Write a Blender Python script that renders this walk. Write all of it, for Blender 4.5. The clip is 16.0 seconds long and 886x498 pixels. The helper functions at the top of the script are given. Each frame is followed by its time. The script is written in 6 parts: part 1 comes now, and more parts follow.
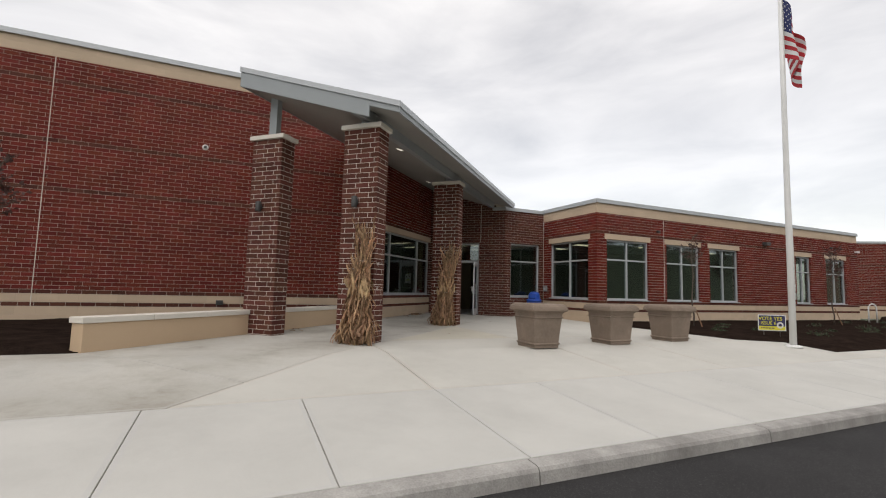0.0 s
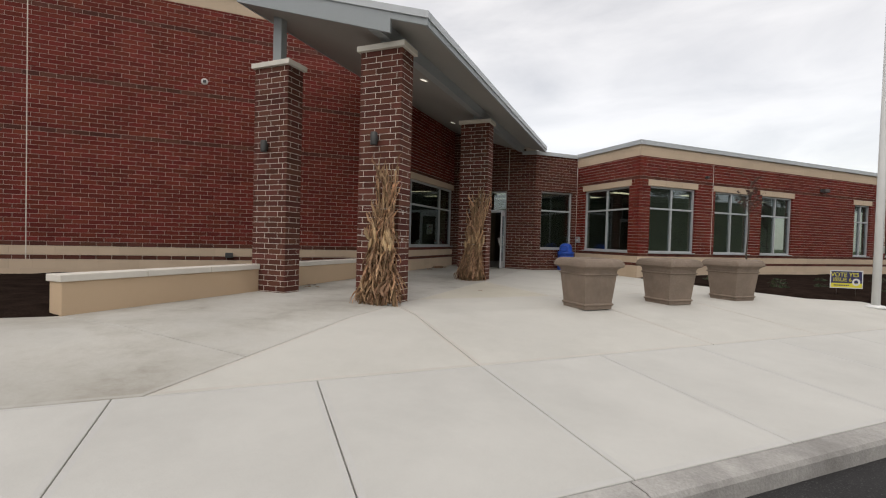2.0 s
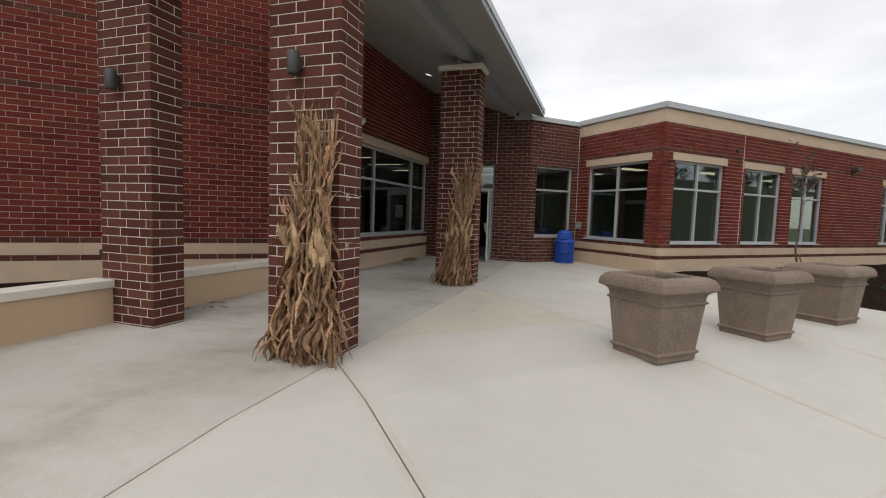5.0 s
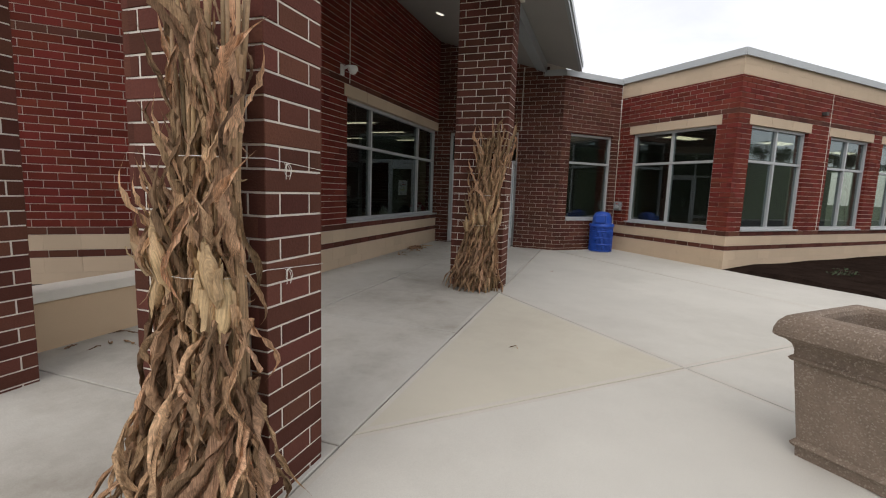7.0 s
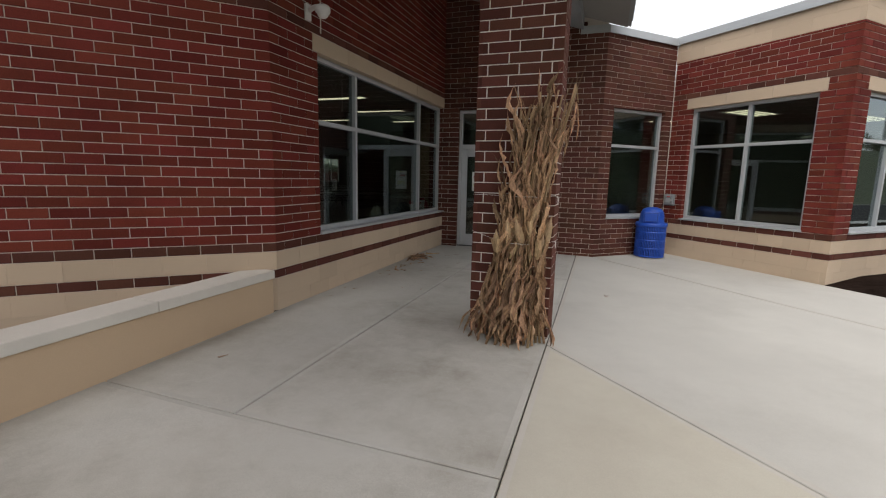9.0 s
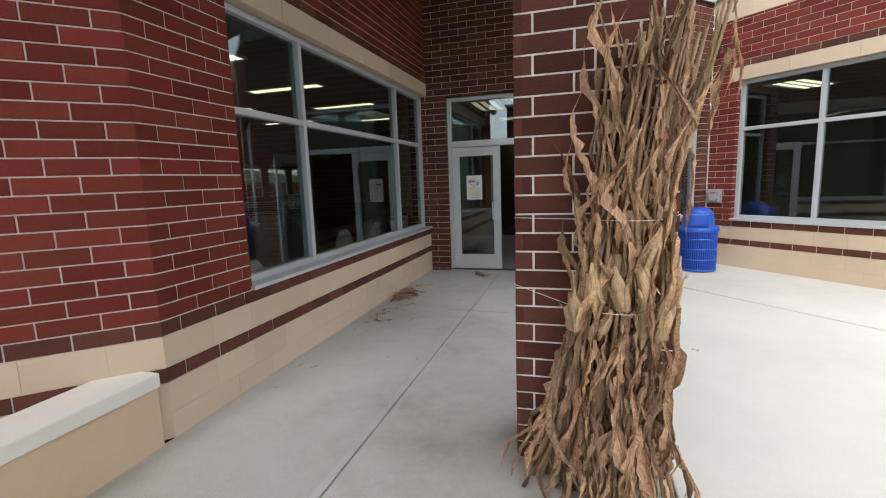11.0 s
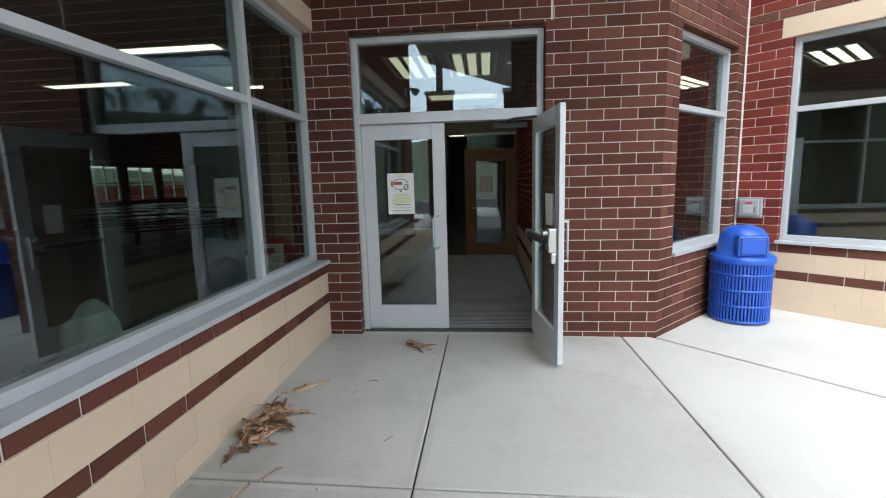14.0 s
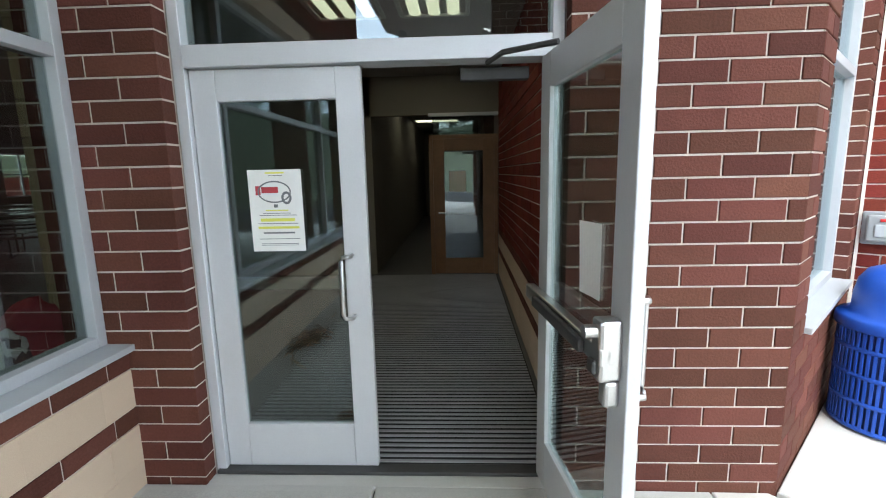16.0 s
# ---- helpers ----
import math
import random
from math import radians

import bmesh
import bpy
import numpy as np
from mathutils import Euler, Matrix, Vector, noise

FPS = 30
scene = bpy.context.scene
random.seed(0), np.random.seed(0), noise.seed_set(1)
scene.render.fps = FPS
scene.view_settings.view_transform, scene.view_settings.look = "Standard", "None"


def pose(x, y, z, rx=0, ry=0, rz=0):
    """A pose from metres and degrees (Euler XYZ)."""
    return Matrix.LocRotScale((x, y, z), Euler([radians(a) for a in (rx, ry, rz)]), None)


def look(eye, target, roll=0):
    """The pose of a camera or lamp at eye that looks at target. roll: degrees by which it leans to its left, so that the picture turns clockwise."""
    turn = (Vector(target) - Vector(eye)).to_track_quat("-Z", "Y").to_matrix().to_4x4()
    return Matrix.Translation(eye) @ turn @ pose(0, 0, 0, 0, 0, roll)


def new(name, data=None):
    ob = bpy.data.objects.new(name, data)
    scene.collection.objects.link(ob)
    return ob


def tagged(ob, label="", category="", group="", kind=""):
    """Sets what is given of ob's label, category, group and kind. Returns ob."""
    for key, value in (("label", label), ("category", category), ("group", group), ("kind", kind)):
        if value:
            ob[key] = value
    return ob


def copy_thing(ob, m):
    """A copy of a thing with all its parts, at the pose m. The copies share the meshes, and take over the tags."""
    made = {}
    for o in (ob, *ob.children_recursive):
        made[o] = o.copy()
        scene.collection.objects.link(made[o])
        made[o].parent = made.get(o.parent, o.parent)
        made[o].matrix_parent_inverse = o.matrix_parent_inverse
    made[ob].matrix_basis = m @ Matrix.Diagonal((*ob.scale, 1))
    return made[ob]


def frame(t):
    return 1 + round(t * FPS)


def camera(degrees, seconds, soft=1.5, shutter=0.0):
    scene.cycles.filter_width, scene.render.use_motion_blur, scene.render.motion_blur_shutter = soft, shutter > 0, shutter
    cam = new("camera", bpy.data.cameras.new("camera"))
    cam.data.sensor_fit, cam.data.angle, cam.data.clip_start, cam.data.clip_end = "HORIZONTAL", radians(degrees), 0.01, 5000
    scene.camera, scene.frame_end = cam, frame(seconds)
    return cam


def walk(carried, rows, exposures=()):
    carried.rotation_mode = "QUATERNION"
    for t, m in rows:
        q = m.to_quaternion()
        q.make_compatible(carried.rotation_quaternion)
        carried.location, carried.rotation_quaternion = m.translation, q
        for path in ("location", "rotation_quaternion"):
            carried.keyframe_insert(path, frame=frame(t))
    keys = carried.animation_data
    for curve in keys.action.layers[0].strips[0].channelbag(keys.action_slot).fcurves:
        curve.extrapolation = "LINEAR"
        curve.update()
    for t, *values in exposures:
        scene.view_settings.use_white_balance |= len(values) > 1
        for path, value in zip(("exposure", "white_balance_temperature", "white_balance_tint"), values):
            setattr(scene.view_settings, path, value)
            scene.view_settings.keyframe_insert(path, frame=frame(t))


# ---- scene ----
cam = camera(88.3, 16.0, soft=1.1)
PATH = [
    (0, (0.000, -0.100, 1.500), (-0.704, 1.764, 1.674), 1.53),
    (0.5, (-0.146, 0.014, 1.519), (-0.890, 1.866, 1.645), 1.49),
    (1, (-0.303, 0.220, 1.507), (-1.075, 2.063, 1.584), 1.61),
    (1.5, (-0.522, 0.571, 1.503), (-1.293, 2.416, 1.508), 1.74),
    (2, (-0.754, 0.972, 1.517), (-1.520, 2.819, 1.474), 1.57),
    (2.5, (-0.958, 1.419, 1.526), (-1.721, 3.266, 1.442), 1.39),
    (3, (-1.153, 1.935, 1.555), (-1.897, 3.789, 1.445), 1.38),
    (3.5, (-1.385, 2.466, 1.593), (-2.061, 4.345, 1.477), 2.16),
    (4, (-1.609, 2.975, 1.684), (-2.255, 4.864, 1.569), 2.00),
    (6.5, (-2.769, 5.587, 1.864), (-3.411, 7.468, 1.636), 1.5),
    (7, (-3.018, 6.156, 1.892), (-3.674, 8.028, 1.636), 2.0),
    (7.5, (-3.249, 6.726, 1.925), (-3.91, 8.592, 1.642), 2.1),
    (8, (-3.456, 7.288, 1.969), (-4.125, 9.148, 1.667), 1.9),
    (8.5, (-3.712, 7.836, 1.984), (-4.376, 9.698, 1.675), 1.6),
    (9, (-3.963, 8.377, 2.001), (-4.624, 10.239, 1.689), 1.3),
    (11.5, (-5.085, 10.851, 2.049), (-5.641, 12.75, 1.76), -2.6),
    (12, (-5.255, 11.322, 2.031), (-5.781, 13.231, 1.746), -2.5),
    (12.5, (-5.447, 11.827, 2.036), (-5.89, 13.757, 1.749), -2.0),
    (13, (-5.646, 12.363, 2.067), (-5.961, 14.316, 1.771), -1.6),
    (13.5, (-5.771, 12.948, 2.069), (-5.989, 14.912, 1.766), -1.3),
    (14, (-5.795, 13.535, 2.03), (-5.985, 15.505, 1.736), -1.5),
    (14.5, (-5.793, 14.143, 2.05), (-5.98, 16.11, 1.741), -1.5),
    (15, (-5.758, 14.757, 2.067), (-5.908, 16.724, 1.737), -1.5),
    (15.5, (-5.724, 15.329, 2.092), (-5.848, 17.296, 1.752), -1.5),
    (16, (-5.715, 15.869, 2.089), (-5.804, 17.839, 1.758), -1.2),
]
walk(cam, [(t, look(eye, target, roll)) for t, eye, target, roll in PATH],
     exposures=[(0.0, 0.0, 6900, 12), (4.0, 0.0, 6900, 12), (6.5, 0.2, 6780, 12), (7.0, 0.25, 6800, 12), (8.0, 0.36, 6750, 12), (9.0, 0.42, 6750, 12), (11.5, 1.68, 6300, 9), (12.5, 2.08, 6150, 8), (13.5, 1.95, 6080, 7), (14.5, 2.12, 6050, 7), (16.0, 2.62, 6000, 7)])

# ---- world and light ----
SUN_EL, SUN_ROT = radians(48), radians(176)
world = bpy.data.worlds.new("overcast_sky")
scene.world = world
world.use_nodes = True
wn, wl = world.node_tree.nodes, world.node_tree.links
wn.clear()
w_out = wn.new("ShaderNodeOutputWorld")
w_add = wn.new("ShaderNodeAddShader")
w_sky = wn.new("ShaderNodeTexSky")
w_sky.sky_type = "NISHITA"
w_sky.sun_disc = False
w_sky.sun_elevation, w_sky.sun_rotation = SUN_EL, SUN_ROT
w_bg1 = wn.new("ShaderNodeBackground")
w_bg1.inputs["Strength"].default_value = 0.05
wl.new(w_sky.outputs[0], w_bg1.inputs["Color"])
w_tc = wn.new("ShaderNodeTexCoord")
w_map = wn.new("ShaderNodeMapping")
w_map.inputs["Scale"].default_value = (1.0, 1.0, 3.2)
wl.new(w_tc.outputs["Generated"], w_map.inputs["Vector"])
w_noise = wn.new("ShaderNodeTexNoise")
w_noise.inputs["Scale"].default_value = 2.3
w_noise.inputs["Detail"].default_value = 7
w_noise.inputs["Roughness"].default_value = 0.52
w_noise.inputs["Distortion"].default_value = 0.35
wl.new(w_map.outputs[0], w_noise.inputs["Vector"])
w_ramp = wn.new("ShaderNodeValToRGB")
w_ramp.color_ramp.elements[0].position = 0.32
w_ramp.color_ramp.elements[0].color = (0.62, 0.62, 0.62, 1)
w_ramp.color_ramp.elements[1].position = 0.62
w_ramp.color_ramp.elements[1].color = (0.95, 0.945, 0.93, 1)
wl.new(w_noise.outputs[0], w_ramp.inputs[0])
# overcast skies brighten towards the zenith
w_sep = wn.new("ShaderNodeSeparateXYZ")
wl.new(w_tc.outputs["Generated"], w_sep.inputs[0])
w_zen = wn.new("ShaderNodeMapRange")
w_zen.inputs["From Min"].default_value = 0.35
w_zen.inputs["From Max"].default_value = 1.0
w_zen.inputs["To Min"].default_value = 0.86
w_zen.inputs["To Max"].default_value = 1.30
wl.new(w_sep.outputs["Z"], w_zen.inputs["Value"])
w_bg2 = wn.new("ShaderNodeBackground")
wl.new(w_ramp.outputs[0], w_bg2.inputs["Color"])
wl.new(w_zen.outputs[0], w_bg2.inputs["Strength"])
wl.new(w_bg1.outputs[0], w_add.inputs[0])
wl.new(w_bg2.outputs[0], w_add.inputs[1])
wl.new(w_add.outputs[0], w_out.inputs["Surface"])

sun = new("sun", bpy.data.lights.new("sun", "SUN"))
sun.data.energy, sun.data.angle, sun.data.color = 0.66, radians(40), (1.0, 0.97, 0.92)
sun.matrix_world = look((0, 0, 0), (-math.sin(SUN_ROT) * math.cos(SUN_EL), -math.cos(SUN_ROT) * math.cos(SUN_EL), -math.sin(SUN_EL)))

# ---- materials ----
MATS = {}


def material(name, base, rough=0.7, var=0.12, grain=60.0, blotch=1.5, bump=0.15, metal=0.0, dark=None, per_piece=0.0, spots=0.0, speck=None, spec=0.5, hue=0.0, fibre=0.0):
    """Principled material with variation at two scales, relief, and optional difference from piece to piece."""
    m = bpy.data.materials.new(name)
    m.use_nodes = True
    n, l = m.node_tree.nodes, m.node_tree.links
    p = n["Principled BSDF"]
    p.inputs["Roughness"].default_value, p.inputs["Metallic"].default_value = rough, metal
    p.inputs["Specular IOR Level"].default_value = spec
    geo = n.new("ShaderNodeNewGeometry")
    pos = geo.outputs["Position"]
    fine, wide = n.new("ShaderNodeTexNoise"), n.new("ShaderNodeTexNoise")
    fine.inputs["Scale"].default_value, fine.inputs["Detail"].default_value = grain, 6
    wide.inputs["Scale"].default_value, wide.inputs["Detail"].default_value = blotch, 5
    wide.inputs["Roughness"].default_value = 0.62
    l.new(pos, fine.inputs["Vector"])
    l.new(pos, wide.inputs["Vector"])
    add = n.new("ShaderNodeMath")
    add.operation = "MULTIPLY_ADD"
    l.new(wide.outputs[0], add.inputs[0])
    add.inputs[1].default_value = 1.4
    l.new(fine.outputs[0], add.inputs[2])
    rng = n.new("ShaderNodeMapRange")
    rng.inputs["From Min"].default_value, rng.inputs["From Max"].default_value = 0.75, 1.65
    rng.inputs["To Min"].default_value, rng.inputs["To Max"].default_value = 1 - var, 1 + var
    l.new(add.outputs[0], rng.inputs["Value"])
    value = rng.outputs[0]
    hsv = n.new("ShaderNodeHueSaturation")
    hsv.inputs["Color"].default_value = (*base, 1)
    if per_piece:
        info = n.new("ShaderNodeObjectInfo")
        s = n.new("ShaderNodeMath")
        s.operation = "ADD"
        l.new(info.outputs["Random"], s.inputs[0])
        l.new(geo.outputs["Random Per Island"], s.inputs[1])
        f = n.new("ShaderNodeMath")
        f.operation = "FRACT"
        l.new(s.outputs[0], f.inputs[0])
        r2 = n.new("ShaderNodeMapRange")
        r2.inputs["To Min"].default_value, r2.inputs["To Max"].default_value = 1 - per_piece, 1 + per_piece
        l.new(f.outputs[0], r2.inputs["Value"])
        mul = n.new("ShaderNodeMath")
        mul.operation = "MULTIPLY"
        l.new(value, mul.inputs[0])
        l.new(r2.outputs[0], mul.inputs[1])
        value = mul.outputs[0]
        if hue:
            t = n.new("ShaderNodeMath")
            t.operation = "MULTIPLY"
            t.inputs[1].default_value = 7.31
            l.new(f.outputs[0], t.inputs[0])
            f2 = n.new("ShaderNodeMath")
            f2.operation = "FRACT"
            l.new(t.outputs[0], f2.inputs[0])
            r3 = n.new("ShaderNodeMapRange")
            r3.inputs["To Min"].default_value, r3.inputs["To Max"].default_value = 0.5 - hue, 0.5 + hue
            l.new(f2.outputs[0], r3.inputs["Value"])
            l.new(r3.outputs[0], hsv.inputs["Hue"])
    l.new(value, hsv.inputs["Value"])
    colour = hsv.outputs[0]
    if spots:
        st = n.new("ShaderNodeTexNoise")
        st.inputs["Scale"].default_value, st.inputs["Detail"].default_value = 0.55, 8
        st.inputs["Roughness"].default_value = 0.7
        l.new(pos, st.inputs["Vector"])
        rr = n.new("ShaderNodeMapRange")
        rr.inputs["From Min"].default_value, rr.inputs["From Max"].default_value = (0.43, 0.66) if spots > 0.8 else (0.50, 0.72)
        rr.inputs["To Min"].default_value, rr.inputs["To Max"].default_value = 0.0, spots
        l.new(st.outputs[0], rr.inputs["Value"])
        mix = n.new("ShaderNodeMixRGB")
        mix.inputs["Color2"].default_value = (*(dark or [c * 0.5 for c in base]), 1)
        l.new(rr.outputs[0], mix.inputs["Fac"])
        l.new(colour, mix.inputs["Color1"])
        colour = mix.outputs[0]
    if speck:
        vo = n.new("ShaderNodeTexVoronoi")
        vo.inputs["Scale"].default_value = speck[0]
        l.new(pos, vo.inputs["Vector"])
        cr = n.new("ShaderNodeValToRGB")
        cr.color_ramp.interpolation = "CONSTANT"
        cr.color_ramp.elements[0].color = (0, 0, 0, 1)
        cr.color_ramp.elements[1].position = 1 - speck[1]
        cr.color_ramp.elements[1].color = (1, 1, 1, 1)
        sx = n.new("ShaderNodeSeparateXYZ")
        l.new(vo.outputs["Color"], sx.inputs[0])
        l.new(sx.outputs[0], cr.inputs[0])
        mix = n.new("ShaderNodeMixRGB")
        mix.inputs["Color2"].default_value = (*speck[2], 1)
        l.new(cr.outputs[0], mix.inputs["Fac"])
        l.new(colour, mix.inputs["Color1"])
        colour = mix.outputs[0]
    relief = add.outputs[0]
    if fibre:
        tc, mp, fn, fr = n.new("ShaderNodeTexCoord"), n.new("ShaderNodeMapping"), n.new("ShaderNodeTexNoise"), n.new("ShaderNodeMapRange")
        mp.inputs["Scale"].default_value = (330, 60, 7)
        fn.inputs["Scale"].default_value, fn.inputs["Detail"].default_value = 1.0, 3
        l.new(tc.outputs["Object"], mp.inputs["Vector"])
        l.new(mp.outputs[0], fn.inputs["Vector"])
        fr.inputs["From Min"].default_value, fr.inputs["From Max"].default_value = 0.32, 0.68
        fr.inputs["To Min"].default_value, fr.inputs["To Max"].default_value = 1 - fibre, 1 + fibre * 0.6
        l.new(fn.outputs[0], fr.inputs["Value"])
        h2 = n.new("ShaderNodeHueSaturation")
        l.new(fr.outputs[0], h2.inputs["Value"])
        l.new(colour, h2.inputs["Color"])
        colour = h2.outputs[0]
        mixed = n.new("ShaderNodeMath")
        l.new(fn.outputs[0], mixed.inputs[0])
        l.new(add.outputs[0], mixed.inputs[1])
        relief = mixed.outputs[0]
    l.new(colour, p.inputs["Base Color"])
    if bump:
        b = n.new("ShaderNodeBump")
        b.inputs["Strength"].default_value, b.inputs["Distance"].default_value = bump, 0.01
        l.new(relief, b.inputs["Height"])
        l.new(b.outputs[0], p.inputs["Normal"])
    MATS[name] = m
    return m


def glass(name, tint, ior=1.5):
    """A thin pane: mirror by Fresnel, the rest passes tinted."""
    m = bpy.data.materials.new(name)
    m.use_nodes = True
    n, l = m.node_tree.nodes, m.node_tree.links
    n.clear()
    out, mix = n.new("ShaderNodeOutputMaterial"), n.new("ShaderNodeMixShader")
    lw, gl, tr = n.new("ShaderNodeLayerWeight"), n.new("ShaderNodeBsdfGlossy"), n.new("ShaderNodeBsdfTransparent")
    lw.inputs["Blend"].default_value = 0.5
    five, f0 = n.new("ShaderNodeMath"), n.new("ShaderNodeMapRange")
    five.operation = "POWER"
    five.inputs[1].default_value = 5.0
    l.new(lw.outputs["Facing"], five.inputs[0])
    l.new(five.outputs[0], f0.inputs["Value"])
    f0.inputs["To Min"].default_value = ((ior - 1) / (ior + 1)) ** 2
    gl.inputs["Roughness"].default_value = 0.0
    gl.inputs["Color"].default_value = (0.84, 0.94, 1.0, 1)
    tr.inputs["Color"].default_value = (*tint, 1)
    l.new(f0.outputs[0], mix.inputs[0])
    l.new(tr.outputs[0], mix.inputs[1])
    l.new(gl.outputs[0], mix.inputs[2])
    l.new(mix.outputs[0], out.inputs["Surface"])
    return m


def glow(name, colour, strength):
    m = bpy.data.materials.new(name)
    m.use_nodes = True
    p = m.node_tree.nodes["Principled BSDF"]
    p.inputs["Base Color"].default_value = (0.8, 0.8, 0.75, 1)
    p.inputs["Emission Color"].default_value = (*colour, 1)
    p.inputs["Emission Strength"].default_value = strength
    return m


RED = material("red_brick", (0.146, 0.029, 0.0205), 0.85, 0.22, 90, 1.2, 0.35, per_piece=0.24, hue=0.006, spec=0.12)
DARK = material("dark_brick", (0.102, 0.0385, 0.0275), 0.85, 0.24, 90, 1.4, 0.4, per_piece=0.27, hue=0.008, spec=0.12)
LOWTAN = material("tan_low_wall", (0.55, 0.405, 0.27), 0.85, 0.08, 200, 1.1, 0.18, spots=0.3, dark=(0.36, 0.25, 0.15))
TAN = material("tan_block", (0.53, 0.41, 0.295), 0.85, 0.07, 220, 1.0, 0.18, per_piece=0.05, spots=0.18, dark=(0.42, 0.33, 0.22))
PILMORTAR = material("pillar_mortar", (0.67, 0.62, 0.555), 0.92, 0.12, 150, 2.0, 0.3)
MORTAR = material("mortar", (0.56, 0.50, 0.44), 0.92, 0.12, 150, 2.0, 0.3)
STONE = material("cast_stone", (0.66, 0.62, 0.55), 0.8, 0.08, 160, 2.0, 0.12, spots=0.15, dark=(0.45, 0.42, 0.37))
CONCRETE = material("concrete", (0.515, 0.50, 0.455), 0.88, 0.12, 170, 0.7, 0.15, per_piece=0.015, spots=0.36, dark=(0.35, 0.335, 0.295))
TANCON = material("buff_concrete", (0.51, 0.48, 0.40), 0.88, 0.10, 170, 0.9, 0.15, spots=0.4, dark=(0.36, 0.315, 0.25))
OLDCON = material("stained_concrete", (0.515, 0.50, 0.455), 0.85, 0.26, 170, 1.1, 0.15, per_piece=0.05, spots=0.85, dark=(0.265, 0.245, 0.205))
PLAZAEDGE = material("tooled_edge", (0.505, 0.475, 0.425), 0.8, 0.08, 120, 1.5, 0.06, spots=0.35, dark=(0.37, 0.34, 0.29))
OLDEDGE = material("stained_tooled_edge", (0.46, 0.445, 0.405), 0.8, 0.12, 120, 1.5, 0.06, spots=0.7, dark=(0.28, 0.26, 0.22))
WALKEDGE = material("walk_tooled_edge", (0.485, 0.477, 0.45), 0.8, 0.07, 120, 1.5, 0.06, spots=0.3, dark=(0.38, 0.37, 0.345))
WALKCON = material("walk_concrete", (0.505, 0.495, 0.46), 0.88, 0.12, 170, 0.9, 0.15, per_piece=0.022, spots=0.30, dark=(0.36, 0.35, 0.325))
JOINT = material("joint_dirt", (0.07, 0.062, 0.055), 0.95, 0.2, 80, 2)
KERB = material("kerb_concrete", (0.38, 0.365, 0.34), 0.9, 0.26, 60, 3.5, 0.5, spots=0.85, dark=(0.15, 0.14, 0.13))
ASPHALT = material("asphalt", (0.038, 0.037, 0.037), 0.9, 0.3, 120, 0.8, 0.6, speck=(140, 0.06, (0.075, 0.073, 0.072)), spec=0.12)
MULCH = material("mulch", (0.022, 0.015, 0.012), 0.95, 0.6, 45, 3, 1.0, spec=0.0)
GRASS = material("grass", (0.055, 0.070, 0.028), 0.9, 0.35, 12, 0.12, 0.5)
ALU = material("clear_aluminium", (0.60, 0.61, 0.62), 0.42, 0.04, 120, 3, 0.03, metal=0.25)
WINALU = material("window_aluminium", (0.47, 0.485, 0.495), 0.42, 0.05, 120, 3, 0.03, metal=0.25)
COPING = material("grey_coping_metal", (0.46, 0.48, 0.49), 0.45, 0.05, 60, 1.2, 0.04, metal=0.3)
FASCIA = material("grey_fascia_paint", (0.30, 0.325, 0.335), 0.5, 0.05, 60, 1.5, 0.04)
SOFFIT = material("soffit_paint", (0.30, 0.29, 0.27), 0.7, 0.06, 80, 0.8, 0.05)
STEEL = material("brushed_steel", (0.62, 0.62, 0.61), 0.28, 0.06, 150, 5, 0.03, metal=1.0)
DARKMETAL = material("dark_bronze_metal", (0.05, 0.05, 0.048), 0.5, 0.15, 60, 4)
WHITEPLASTIC = material("white_plastic", (0.72, 0.72, 0.70), 0.4, 0.04, 60, 4, 0.02)
POTMAT = material("exposed_aggregate", (0.215, 0.165, 0.128), 0.9, 0.34, 95, 2.2, 1.0, speck=(130, 0.13, (0.30, 0.245, 0.195)), spec=0.3)
BLUE = material("blue_plastic", (0.015, 0.075, 0.42), 0.38, 0.08, 60, 4, 0.05)
HUSK = material("dry_husk", (0.44, 0.275, 0.165), 0.8, 0.35, 45, 9, 0.6, per_piece=0.55, hue=0.008, spots=0.6, dark=(0.09, 0.052, 0.03), spec=0.2, fibre=0.5)
STALK = material("dry_stalk", (0.33, 0.215, 0.115), 0.65, 0.3, 60, 8, 0.4, per_piece=0.35, hue=0.008, spots=0.4, dark=(0.10, 0.055, 0.03))
EAR = material("corn_ear_husk", (0.50, 0.345, 0.19), 0.7, 0.25, 50, 9, 0.4, per_piece=0.25, hue=0.006, fibre=0.35)
TWINE = material("white_twine", (0.75, 0.73, 0.68), 0.8, 0.1, 300, 20)
GLASS = glass("window_glass", (0.58, 0.62, 0.60), 2.0)
DOORGLASS = glass("door_glass", (0.58, 0.62, 0.59), 2.0)
# wall and floor colours set darker than the real finish to dim the rooms
INWALL = material("dimmed_wall_paint", (0.20, 0.185, 0.15), 0.8, 0.05, 60, 1, 0.05)
INFLOOR = material("dimmed_vinyl_floor", (0.10, 0.097, 0.092), 0.35, 0.1, 40, 1, 0.02)
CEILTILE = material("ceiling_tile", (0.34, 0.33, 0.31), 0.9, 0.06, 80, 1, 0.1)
WOOD = material("oak_veneer", (0.19, 0.095, 0.042), 0.45, 0.2, 30, 4, 0.1)
RUBBER = material("black_mat", (0.014, 0.014, 0.016), 0.8, 0.3, 60, 3, 0.4)
MATRIB = material("mat_rail", (0.40, 0.40, 0.41), 0.45, 0.15, 60, 3, 0.1, metal=0.4)
BARK = material("bark", (0.10, 0.075, 0.058), 0.9, 0.3, 60, 6, 0.5)
LEAF = material("maroon_leaf", (0.075, 0.032, 0.026), 0.6, 0.3, 40, 5, 0.1, per_piece=0.35)
